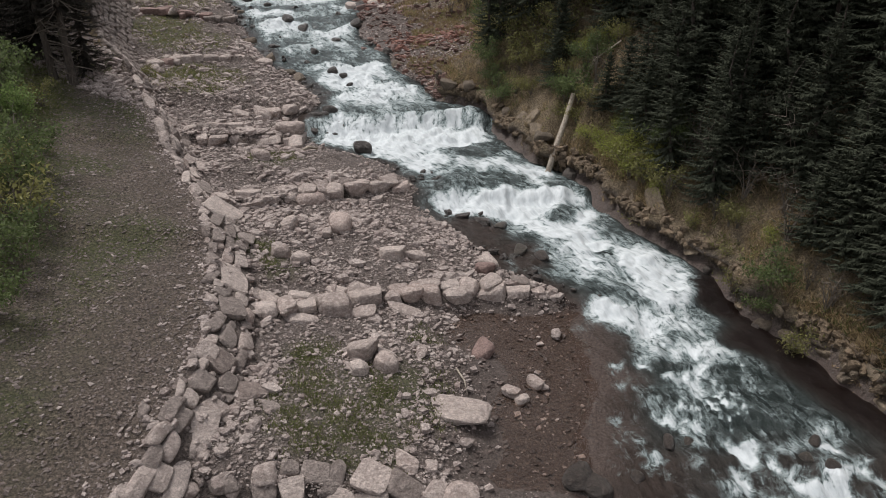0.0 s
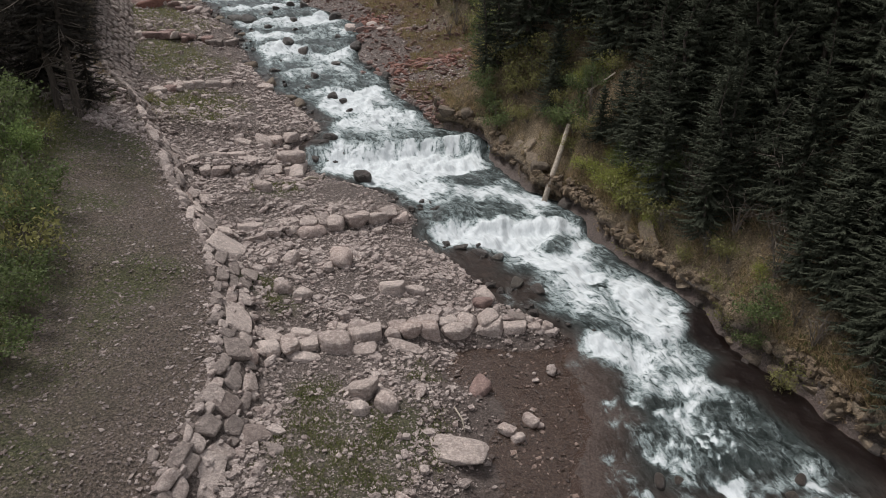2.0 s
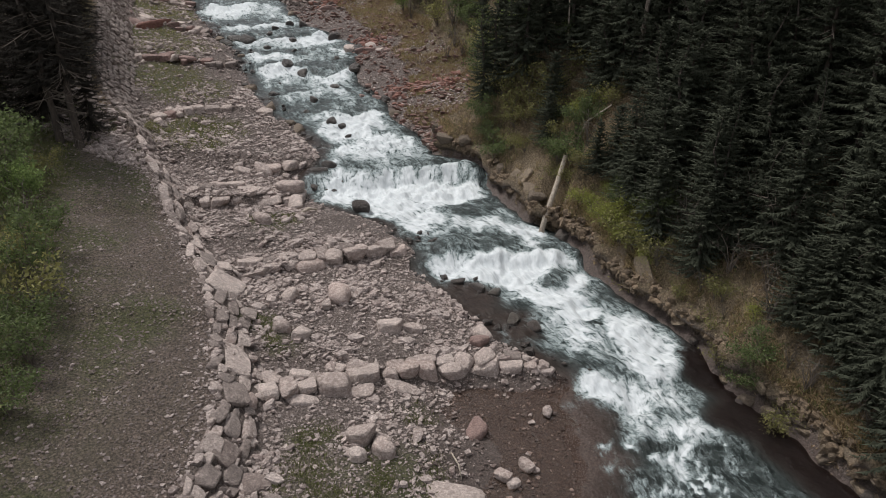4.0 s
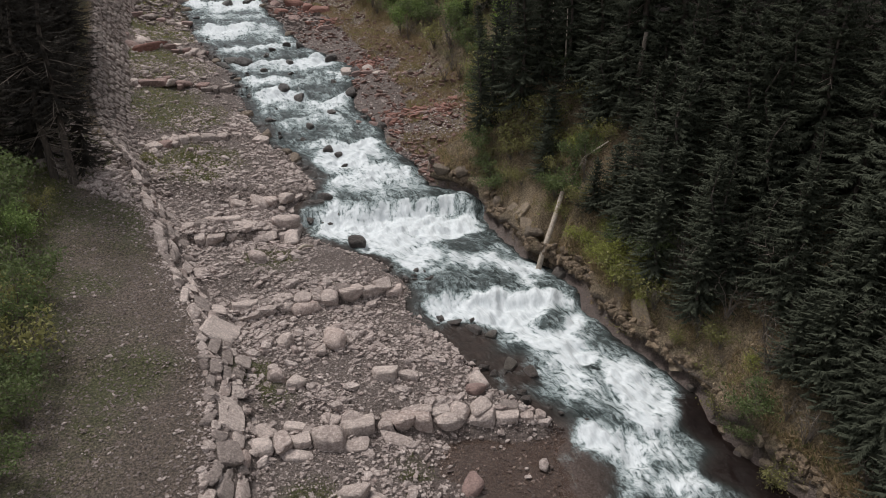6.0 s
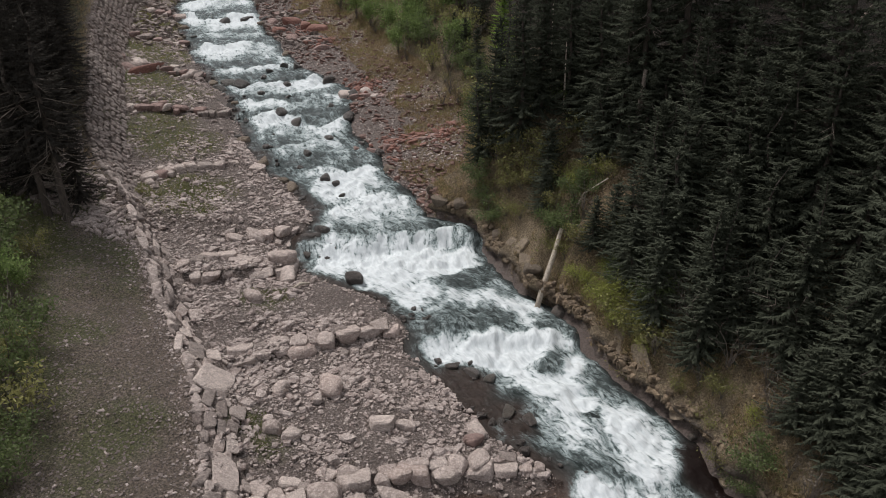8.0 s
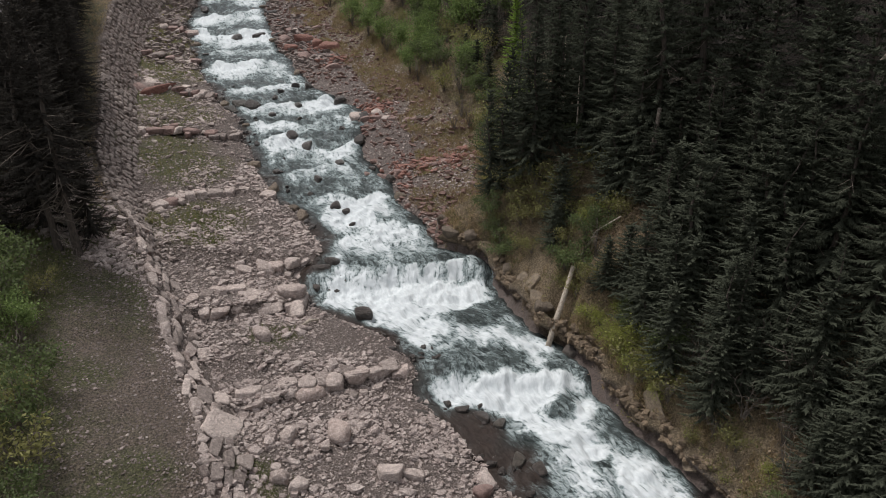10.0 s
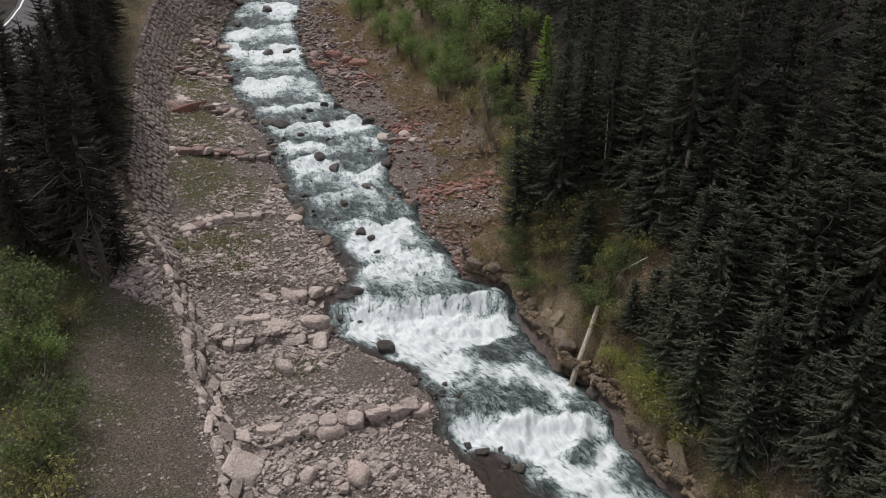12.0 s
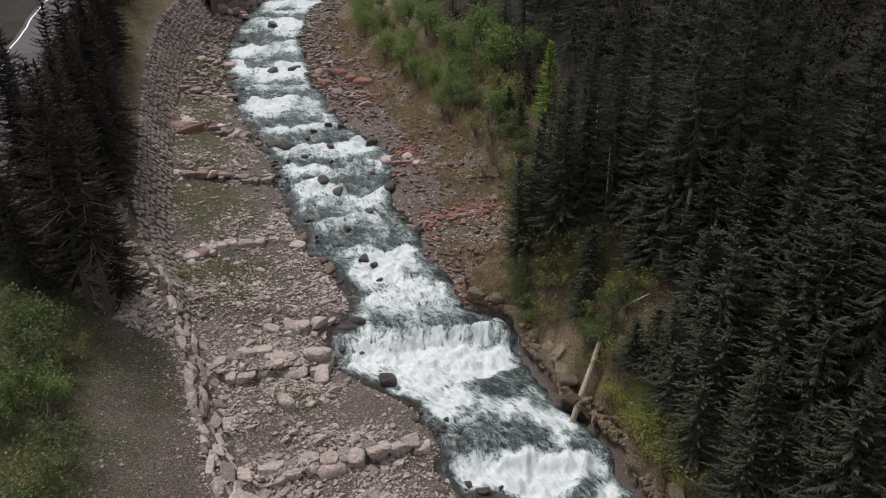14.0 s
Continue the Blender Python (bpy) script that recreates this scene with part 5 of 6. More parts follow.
# pebbles in the shallow pool
n = 1100
y = 11.6 + 7.2 * rng.random(n)
x = -0.4 + (water_left(y) + 0.9) * rng.random(n)
scattered("pool_pebbles", GRIT, rock_material("wet_pebbles", (0.10, 0.072, 0.062), (0.26, 0.195, 0.17), (0.12, 0.08, 0.07), islands=True, rough=0.5), x, y, 0.02 + 0.07 * rng.random(n) ** 3, 0.4, "wet brown pebbles in the shallow pool", "gravel")
# rocks under the steep bank
for _ in range(5):
    y = 11.5 + 25 * random.random()
    c = 0.12 + 0.25 * random.random() ** 2
    x = float(water_right(y)) + random.uniform(-0.05, 0.45)
    boulder(x, y, c * random.uniform(1.0, 1.7), c * random.uniform(0.9, 1.3), c, None, "bank", 0.55)
# wet stones standing out of the margins
n = 130
y = 19 + 40 * rng.random(n)
x = water_left(y) + rng.normal(0.2, 0.7, n)
scattered("margin_stones", CHIPS, WET_STONE, x, y, 0.07 + 0.12 * rng.random(n) ** 2, 0.3, "dark wet stones along the water's edge", "rocks", 0.8, z=river_z(y) - 0.03)


# ---- plants ----
def tube(points, radii, sides=6):
    """A round tapering stem through the points."""
    verts, faces = [], []
    for i, (p, r) in enumerate(zip(points, radii)):
        a = np.array(points[max(i - 1, 0)], float)
        b = np.array(points[min(i + 1, len(points) - 1)], float)
        d = (b - a) / max(np.linalg.norm(b - a), 1e-6)
        u = np.cross(d, (0.3, 1, 0.1))
        u /= np.linalg.norm(u)
        w = np.cross(d, u)
        for k in range(sides):
            t = 2 * math.pi * k / sides
            verts.append(np.array(p) + r * (math.cos(t) * u + math.sin(t) * w))
    for i in range(len(points) - 1):
        for k in range(sides):
            a, b = i * sides + k, i * sides + (k + 1) % sides
            faces.append((a, b, b + sides, a + sides))
    return np.array(verts), np.array(faces)


def joined(pieces):
    verts, faces, at = [], [], 0
    for v, f in pieces:
        verts.append(v)
        faces.append(np.asarray(f) + at)
        at += len(v)
    return np.concatenate(verts), np.concatenate(faces)


def blades(base, way, side, length, width):
    """Diamond-shaped sprays, one quad each: base, way and side are (n, 3)."""
    a = base
    b = base + way * (0.45 * length)[:, None] + side * (0.5 * width)[:, None]
    c = base + way * length[:, None]
    d = base + way * (0.45 * length)[:, None] - side * (0.5 * width)[:, None]
    n = len(base)
    return np.stack([a, b, c, d], 1).reshape(-1, 3), np.arange(4 * n).reshape(n, 4)


def spikes(base, way, side, length, width):
    """Pointed needle sprays, one triangle each."""
    n = len(base)
    a, b, c = base - side * (0.5 * width)[:, None], base + side * (0.5 * width)[:, None], base + way * length[:, None]
    return np.stack([a, b, c], 1).reshape(-1, 3), np.arange(3 * n).reshape(n, 3)


def spruce_crown(rng, high, wide, spacing, twigs, bare=0.0, thin=0.0, bushy=1.0):
    """Whorls of drooping boughs; each carries side sprays and a fringe of hanging twigs."""
    sprays = []
    z = high * (0.05 + bare)
    turn = 0.0
    up = np.array([0.0, 0.0, 1.0])
    lopsided = rng.uniform(0, 6.283)
    while z < high * 0.985:
        f = z / high
        reach = wide * (1 - f) ** 0.85 * (0.45 + 0.55 * min(1, (f - bare) / 0.16 + 0.35)) + 0.10
        count = int(5 + 4 * (1 - f) + rng.integers(0, 2))
        for k in range(count):
            turn += 6.283 / count + rng.normal(0, 0.25)
            if rng.random() < thin:
                continue
            L = reach * rng.uniform(0.55, 1.15) * (1 + 0.14 * math.cos(turn - lopsided))
            out = np.array([math.cos(turn), math.sin(turn), 0.0])
            cross = np.array([-out[1], out[0], 0.0])
            droop = rng.uniform(0.25, 0.6) * (1 - 0.8 * f) - 0.3 * f
            z0 = z + rng.normal(0, spacing * 0.4)
            n = max(3, int(1.9 * twigs * (0.35 + 0.65 * L / wide)))
            s = (np.arange(n) + rng.uniform(0.3, 0.9, n)) / n
            spine = out * (L * s)[:, None] + up * (z0 - droop * L * s ** 1.2 + 0.2 * L * s ** 3)[:, None]
            taper = (1 - s) ** 0.6 * np.minimum(1, s * 3 + 0.3)
            for sign in (-1, 1):
                w = unit(out * 0.7 + sign * cross * rng.uniform(0.45, 1.0, n)[:, None] - up * rng.uniform(0.1, 0.7, n)[:, None])
                ll = (0.08 + 0.15 * L * taper) * rng.uniform(0.6, 1.25, n)
                sprays.append((spine, w, unit(np.cross(w, up) + up * rng.normal(0, 0.5, n)[:, None]), ll, bushy * (0.03 + 0.13 * ll)))
            w = unit(out * rng.normal(0.25, 0.3, n)[:, None] + cross * rng.normal(0, 0.3, n)[:, None] - up)
            ll = (0.08 + 0.12 * L * taper) * rng.uniform(0.6, 1.3, n)
            sprays.append((spine, w, unit(cross + out * rng.normal(0, 0.5, n)[:, None]), ll, bushy * (0.035 + 0.18 * ll)))
            sprays.append((spine[-1:], unit(out * 0.9 + up * 0.15)[None], cross[None], np.array([0.18 + 0.10 * L]), np.array([0.09])))
            sprays.append(((up * z0)[None], unit(out - up * droop * 0.7)[None], cross[None], np.array([L * 0.85]), np.array([0.14])))
        z += spacing * rng.uniform(0.75, 1.25) * (1 - 0.45 * f)
    sprays.append((np.array([[0, 0, high * 0.93]]), up[None], np.array([[1.0, 0, 0]]), np.array([high * 0.09]), np.array([0.10])))
    return spikes(*(np.concatenate(column) for column in zip(*sprays)))


def trunk_shape(rng, high, r):
    n = 7
    pts = [(rng.normal(0, 0.03) * i, rng.normal(0, 0.03) * i, high * i / n * 0.98 - 0.3 * (i == 0)) for i in range(n + 1)]
    return tube(pts, [r * (1 - 0.93 * i / n) * (1.25 if i == 0 else 1) for i in range(n + 1)], 8)


def dead_branches(rng, high, a, b, reach, n):
    pieces = []
    for _ in range(n):
        z, t = high * rng.uniform(a, b), rng.uniform(0, 6.283)
        L = reach * rng.uniform(0.5, 1.1)
        out = np.array([math.cos(t), math.sin(t), 0])
        pts = [np.array([0, 0, z]) + out * L * s + np.array([0, 0, -0.35 * L * s ** 1.4 + 0.1 * L * s ** 3]) for s in (0, 0.35, 0.7, 1.0)]
        pieces.append(tube(pts, [0.03, 0.022, 0.014, 0.005], 3))
        for s in (0.4, 0.6, 0.8):
            q = pts[0] + (pts[-1] - pts[0]) * s
            w = unit(out + np.array([-out[1], out[0], 0]) * rng.choice((-1, 1)) - np.array([0, 0, 0.4]))
            pieces.append(tube([q, q + w * L * 0.3], [0.01, 0.003], 3))
    return joined(pieces)


def make_tree(name, label, category, group, pieces):
    """An Empty at the foot with its parts; pieces: (part name, (verts, faces), material, label)."""
    tree = tagged(new(name), label, category, group)
    for part_name, shape, mat, text in pieces:
        piece = part(part_name, mesh_of(part_name, shape[0], shape[1], mat), tree, text)
        if part_name == "dead_wood":
            tagged(piece, kind="stuff")
    return tree


def spruce(seed, high, wide, spacing, twigs, bare=0.0, thin=0.0, mat=None, label="dark green spruce on the wooded slope", dead=0, bushy=1.0):
    r = np.random.default_rng(seed)
    pieces = [("trunk", trunk_shape(r, high, 0.012 * high + 0.03), BARK, ""), ("crown", spruce_crown(r, high, wide, spacing, twigs, bare, thin, bushy), mat or NEEDLES, "")]
    if dead:
        pieces.append(("dead_wood", dead_branches(r, high, 0.04, 0.35 + bare, wide * 0.8, dead), TWIG, "bare grey lower branches"))
    return make_tree("spruce_tree", label, "spruce", "spruce trees", pieces)


def plant_at(model, x, y, scale=1.0, yaw=None, sink=0.05, lean=2.0):
    copy = copy_thing(model, pose(x, y, gz(x, y) - sink, random.gauss(0, lean), random.gauss(0, lean), random.uniform(0, 360) if yaw is None else yaw))
    copy.scale = (scale * random.uniform(0.92, 1.08), scale * random.uniform(0.92, 1.08), scale)
    return copy


def place(model, x, y, scale=1.0):
    """Stands the model itself at its place."""
    model.location = (x, y, gz(x, y) - 0.05)
    model.scale = (scale, scale, scale)
    return model


random.seed(21)
# each model is itself one of the trees
NEAR = [place(spruce(1, 11.0, 2.2, 0.44, 13, 0.02, dead=14, bushy=1.5), 12.6, 24.2), place(spruce(2, 9.0, 2.0, 0.40, 13, bushy=1.5), 12.5, 19.2), place(spruce(3, 13.0, 2.4, 0.48, 13, 0.08, dead=20, bushy=1.5), 10.2, 31.5), place(spruce(4, 6.5, 1.6, 0.33, 11, bushy=1.4), 8.9, 26.2)]
FAR = [place(spruce(5, 12.0, 2.4, 0.62, 6, bushy=2.2), 7.6, 53.5), place(spruce(6, 14.0, 2.6, 0.66, 6, bushy=2.2), 6.5, 56.0), place(spruce(7, 10.0, 2.2, 0.55, 6, bushy=2.2), 3.2, 60.0)]
SMALL = place(spruce(8, 3.2, 1.1, 0.19, 8, bushy=1.3, label="small dense young spruce on the grassy bank"), 5.3, 33.0)
taken = [(m.location.x, m.location.y, 1.6) for m in NEAR + FAR + [SMALL]] + [(4.6, 51.6, 3.2), (3.9, 50.2, 2.2)]


def free(x, y, r):
    return all((x - a) ** 2 + (y - b) ** 2 > (0.5 * (r + c)) ** 2 for a, b, c in taken)


def edge_of_wood(y):
    """How far from the bank's foot the trees begin."""
    return line(y, [5, 12, 14, 16, 18, 20, 22, 24, 26, 28, 30, 32, 35, 37, 42, 46, 60, 100], [1.4, 1.2, 1.1, 1.2, 1.6, 2.2, 2.2, 2.4, 2.6, 3.2, 4.6, 4.8, 3.8, 3.6, 2.6, 2.6, 6.0, 6.5])


def tree_copies(spots, shapes, name, mat, label):
    """Trees too far off to tell apart, as one mesh."""
    pieces = []
    for x, y, s in spots:
        v, f = random.choice(shapes)
        a = random.uniform(0, 6.283)
        turn = np.array([[math.cos(a), math.sin(a), 0], [-math.sin(a), math.cos(a), 0], [0, 0, 1]])
        pieces.append((v @ turn * s + (x, y, gz(x, y) - 0.05), f))
    v, f = joined(pieces)
    return tagged(new(name, mesh_of(name, v, f, mat)), label, "wood", kind="stuff")


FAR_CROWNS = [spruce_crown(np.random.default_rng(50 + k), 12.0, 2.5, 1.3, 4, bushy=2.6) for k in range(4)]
deep_wood = []
for _ in range(9000):
    y = 6 + 100 * random.random() ** 1.25
    b = edge_of_wood(y) + (24 + 0.08 * y) * random.random() ** 1.3
    x = float(bank_foot(y)) + b
    gap = 2.4 if y < 60 else 3.0
    if not free(x, y, gap):
        continue
    taken.append((x, y, gap))
    inner = b - edge_of_wood(y)
    size = random.uniform(0.35, 0.6) if inner < 1.5 else random.uniform(0.55, 0.85) if inner < 4 else random.uniform(0.75, 1.15)
    if y > 80 and inner > 14:
        continue
    if y < 42 and b < 10:
        plant_at(random.choice(NEAR), x, y, size)
    elif inner < 5:
        plant_at(random.choice(FAR), x, y, size)
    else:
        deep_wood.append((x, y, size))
for x, y, k, s in ((8.7, 31.8, 2, 0.95), (2.3, 36.2, 3, 0.8), (3.6, 38.0, 1, 0.75), (7.5, 27.2, 3, 0.6), (8.0, 25.4, 3, 0.7), (9.2, 22.9, 3, 0.75), (8.5, 27.6, 3, 0.75), (12.2, 17.4, 3, 0.8), (11.9, 15.6, 1, 0.7), (12.3, 13.6, 3, 0.9), (13.0, 12.0, 1, 0.8), (12.6, 15.0, 1, 0.8), (10.6, 27.0, 1, 0.75), (11.6, 28.8, 0, 0.8), (9.9, 29.0, 3, 0.85), (12.6, 26.6, 1, 0.9), (13.6, 28.6, 0, 0.85), (11.0, 25.2, 3, 0.9), (12.9, 21.6, 1, 0.85), (14.0, 24.4, 0, 0.8), (14.4, 20.2, 1, 0.9), (13.2, 17.8, 1, 0.85), (12.0, 31.4, 1, 0.85), (9.0, 34.4, 1, 0.8), (10.4, 33.6, 0, 0.75), (12.0, 16.2, 3, 0.7), (11.9, 14.2, 3, 0.8), (5.0, 36.4, 0, 0.8), (6.6, 37.2, 0, 0.9)):
    plant_at(NEAR[k], x, y, s)
plant_at(SMALL, 4.9, 32.0, 0.75)
for x, y, s in ((6.54, 28.41, 0.7), (7.2, 28.1, 0.85), (7.68, 26.22, 0.95), (8.4, 26.7, 1.15), (8.09, 24.18, 1.1), (8.94, 22.18, 1.05), (9.4, 23.4, 1.25), (9.79, 22.1, 0.9), (10.0, 24.5, 1.35), (10.7, 21.7, 1.1), (11.1, 20.1, 0.8), (11.7, 19.2, 1.0), (11.3, 20.7, 1.35), (12.0, 18.3, 1.2), (8.7, 28.4, 1.3), (9.4, 26.9, 1.4)):
    plant_at(SMALL, x, y, s)
for k in range(11):
    y = 11.6 + 0.72 * k
    back = float(bank_foot(y)) + 0.08 * k
    plant_at(SMALL, back + random.uniform(1.0, 1.35), y, random.uniform(0.75, 1.1))
    plant_at(SMALL, back + random.uniform(1.9, 2.5), y + 0.3, random.uniform(1.1, 1.5))
plant_at(NEAR[3], 2.8, 36.0, 0.95)
for x, y, k, s in ((7.4, 33.8, 1, 0.8), (8.0, 31.9, 1, 0.75), (8.5, 33.0, 0, 0.8), (6.3, 35.0, 3, 1.0), (5.1, 35.7, 3, 0.9), (11.7, 24.4, 3, 0.9), (12.3, 23.4, 1, 0.8), (10.4, 25.6, 3, 0.8), (9.2, 30.0, 3, 0.8), (7.6, 35.2, 0, 0.7)):
    plant_at(NEAR[k], x, y, s)
for x, y, s in ((7.3, 32.3, 1.2), (8.7, 30.1, 1.3), (11.2, 24.9, 1.5), (10.9, 23.2, 1.4), (8.6, 25.4, 1.2)):
    plant_at(SMALL, x, y, s)
plant_at(NEAR[1], 4.2, 35.4, 0.85)
for x, y, s in ((12.4, 12.4, 0.9), (12.0, 14.6, 0.8), (11.7, 16.6, 0.7), (13.2, 11.2, 1.0), (12.9, 13.6, 1.1)):
    plant_at(SMALL, x, y, s)
# spruces on the left, between the wall and the road
place(spruce(31, 11.6, 2.3, 0.34, 16, 0.2, 0.15, BROWN_NEEDLES, "gaunt dark spruce with a bare lower trunk beside the stone heap", 40), -15.75, 30.6)
place(spruce(32, 10.4, 2.1, 0.34, 16, 0.2, 0.2, BROWN_NEEDLES, "gaunt dark spruce with a bare lower trunk beside the stone heap", 40), -16.5, 30.5)
OLD = [place(spruce(33, 9.8, 2.3, 0.32, 16, 0.05, 0.05, BROWN_NEEDLES, "dark brownish spruce between the bank and the road", 12), -18.3, 33.0), place(spruce(34, 8.6, 2.1, 0.32, 16, 0.03, 0.05, BROWN_NEEDLES, "dark brownish spruce between the bank and the road", 12), -19.4, 35.4)]
for x, y, k, s in ((-20.0, 37.8, 0, 0.9), (-21.4, 39.8, 1, 0.85), (-22.0, 42.0, 0, 0.9), (-23.2, 44.4, 1, 0.8), (-23.9, 47.0, 0, 0.8), (-25.2, 50.0, 1, 0.75), (-26.4, 53.0, 0, 0.8), (-27.6, 56.5, 1, 0.75), (-28.9, 60.0, 0, 0.8), (-30.2, 64.0, 1, 0.75), (-20.8, 32.2, 1, 1.0), (-22.6, 33.5, 0, 0.9), (-17.6, 31.8, 0, 0.85), (-21.2, 35.6, 0, 0.95), (-23.0, 38.4, 1, 0.9), (-19.0, 30.8, 1, 0.7), (-24.4, 41.4, 0, 0.85), (-25.6, 46.0, 1, 0.9), (-24.8, 49.2, 0, 0.9), (-26.6, 50.6, 0, 0.85), (-26.8, 54.6, 1, 0.9), (-28.2, 58.0, 0, 0.8), (-20.9, 43.2, 1, 0.85), (-19.7, 39.8, 0, 0.75), (-15.9, 32.3, 1, 0.7), (-22.4, 46.8, 0, 0.8)):
    plant_at(OLD[k % 2], x, y, s)
for y in (36.5, 39.0, 41.5, 44.0, 47.0, 50.0, 53.0, 56.5, 60.0):
    plant_at(OLD[int(y) % 2], float(wall_crest(y)) - 2.2, y, random.uniform(0.55, 0.7))
for x, y in ((-33, 71), (-34.5, 76), (-36, 82), (-35.5, 88), (-37, 94), (-40, 90), (-41, 84)):
    plant_at(random.choice(FAR), x, y, random.uniform(0.8, 1.1))
for _ in range(60):
    y = random.uniform(40, 105)
    deep_wood.append((float(wall_crest(y)) - 12.5 - 12 * random.random(), y, random.uniform(0.8, 1.2)))
for _ in range(40):
    y = random.uniform(99, 125)
    deep_wood.append((float(water_left(y)) - 5 - 40 * random.random(), y, random.uniform(0.8, 1.2)))
# This wood's gloom is painted in through the darker needle colour.
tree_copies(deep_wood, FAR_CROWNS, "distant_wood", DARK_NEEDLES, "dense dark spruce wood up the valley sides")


# ---- shrubs ----
def shrub_shape(seed, high, wide, leaves, leaf, stems=9):
    r = np.random.default_rng(seed)
    wood, tips = [], []
    for k in range(stems):
        t, lean = r.uniform(0, 6.283), r.uniform(0.1, 0.75)
        out = np.array([math.cos(t), math.sin(t), 0])
        H = high * r.uniform(0.65, 1.05)
        pts = [out * wide * lean * s ** 1.3 + np.array([r.normal(0, 0.03), r.normal(0, 0.03), H * s * (1 - 0.25 * lean * s)]) for s in (0, 0.3, 0.6, 0.85, 1.0)]
        wood.append(tube(pts, [0.028, 0.02, 0.013, 0.008, 0.003], 3))
        for s in (2, 3, 4):
            for _ in range(2):
                w = unit(out * 0.5 + r.normal(0, 0.6, 3) + np.array([0, 0, 0.35]))
                q = pts[s] + w * wide * r.uniform(0.2, 0.5)
                wood.append(tube([pts[s], (pts[s] + q) / 2 + r.normal(0, 0.03, 3), q], [0.009, 0.006, 0.002], 3))
                tips += [q, (pts[s] + q) / 2]
    tips = np.array(tips)
    pick = tips[r.integers(0, len(tips), max(leaves, 1))] + r.normal(0, 0.13 * wide, (max(leaves, 1), 3)) * (1, 1, 0.8)
    pick[:, 2] = np.maximum(pick[:, 2], 0.05)
    n = len(pick)
    way, side = unit(r.normal(size=(n, 3)) + (0, 0, 0.3)), unit(r.normal(size=(n, 3)))
    size = leaf * r.uniform(0.6, 1.4, n)
    return joined(wood), blades(pick, way, side, size, size * 0.6)


def shrub(seed, high, wide, leaves, leaf, mat, label):
    wood, leafage = shrub_shape(seed, high, wide, leaves, leaf)
    pieces = [("wood", wood, TWIG, "")]
    if leaves:
        pieces.append(("foliage", leafage, mat, ""))
    return make_tree("shrub", label, "shrub", "shrubs", pieces)


random.seed(33)
GREEN = place(shrub(41, 1.5, 0.95, 1500, 0.095, LEAVES, "fresh green leafy shrub on the bank"), 2.6, 33.5)
OLIVE = place(shrub(42, 1.1, 0.9, 650, 0.10, OLIVE_LEAVES, "olive-brown shrub on the earthy bank"), 6.9, 25.0)
BARE = place(shrub(43, 1.6, 1.1, 0, 0.1, None, "leafless grey shrub of thin twigs"), 8.6, 23.9)
BIG = place(shrub(44, 2.6, 1.5, 2600, 0.13, FRESH_LEAVES, "tall light green shrub at the wood's edge"), -3.8, 61.6)
YELLOW = place(shrub(46, 0.8, 0.9, 1100, 0.07, YELLOW_LEAVES, "low yellow-green shrub spreading over the bank"), 6.75, 25.7)
place(spruce(45, 5.0, 1.15, 0.20, 13, mat=YOUNG_NEEDLES, label="narrow young larch with bright fresh needles"), 4.6, 51.6)
for x, y, m, s in (
    (5.75, 30.15, GREEN, 1.1), (6.5, 30.6, GREEN, 0.8), (7.1, 26.5, GREEN, 0.6), (7.3, 24.4, OLIVE, 1.0), (6.7, 25.9, OLIVE, 0.8), (7.9, 23.3, OLIVE, 0.9), (9.4, 18.3, GREEN, 0.7), (9.9, 16.6, OLIVE, 0.8), (3.6, 33.9, OLIVE, 0.9), (3.1, 35.2, OLIVE, 1.1), (4.3, 34.8, OLIVE, 1.2),
    (9.0, 20.4, OLIVE, 0.7), (11.8, 13.2, BARE, 0.8), (11.4, 15.2, BARE, 0.8), (12.2, 11.8, BARE, 0.9), (10.6, 17.0, BARE, 0.8), (10.4, 20.1, BARE, 1.0), (9.7, 21.4, BARE, 1.0), (9.4, 25.6, BARE, 1.3), (8.9, 24.5, BARE, 1.0), (10.5, 22.8, BARE, 1.2), (2.6, 38.4, OLIVE, 1.1), (3.4, 40.2, BARE, 1.0), (2.8, 42.2, OLIVE, 1.0), (5.4, 42.2, GREEN, 1.1), (6.1, 35.3, GREEN, 0.7), (6.9, 33.6, OLIVE, 1.2),
): plant_at(m, x, y, s)
for x, y, m, s in (
    (-8.6, 70.2, BIG, 1.0), (-6.8, 66.6, BIG, 1.0), (-5.4, 64.0, BIG, 0.9), (-1.0, 57.2, BIG, 0.9), (-2.0, 59.4, BIG, 1.0), (-2.4, 65.0, BIG, 1.2), (0.6, 60.0, BIG, 1.1), (-9.6, 74.0, BIG, 1.1), (-7.0, 73.0, BIG, 1.2), (1.9, 50.6, GREEN, 1.3), (2.8, 48.4, GREEN, 1.2), (1.6, 53.4, BIG, 0.9),
    (3.0, 46.0, OLIVE, 1.5), (-0.2, 53.0, OLIVE, 1.5), (0.9, 51.8, BARE, 1.4), (2.4, 54.6, OLIVE, 1.7), (-12.5, 81.0, BIG, 1.0), (-11.6, 77.0, BIG, 1.0), (-3.9, 69.0, BIG, 1.2), (0.5, 64.0, BIG, 1.2),
): plant_at(m, x, y, s)
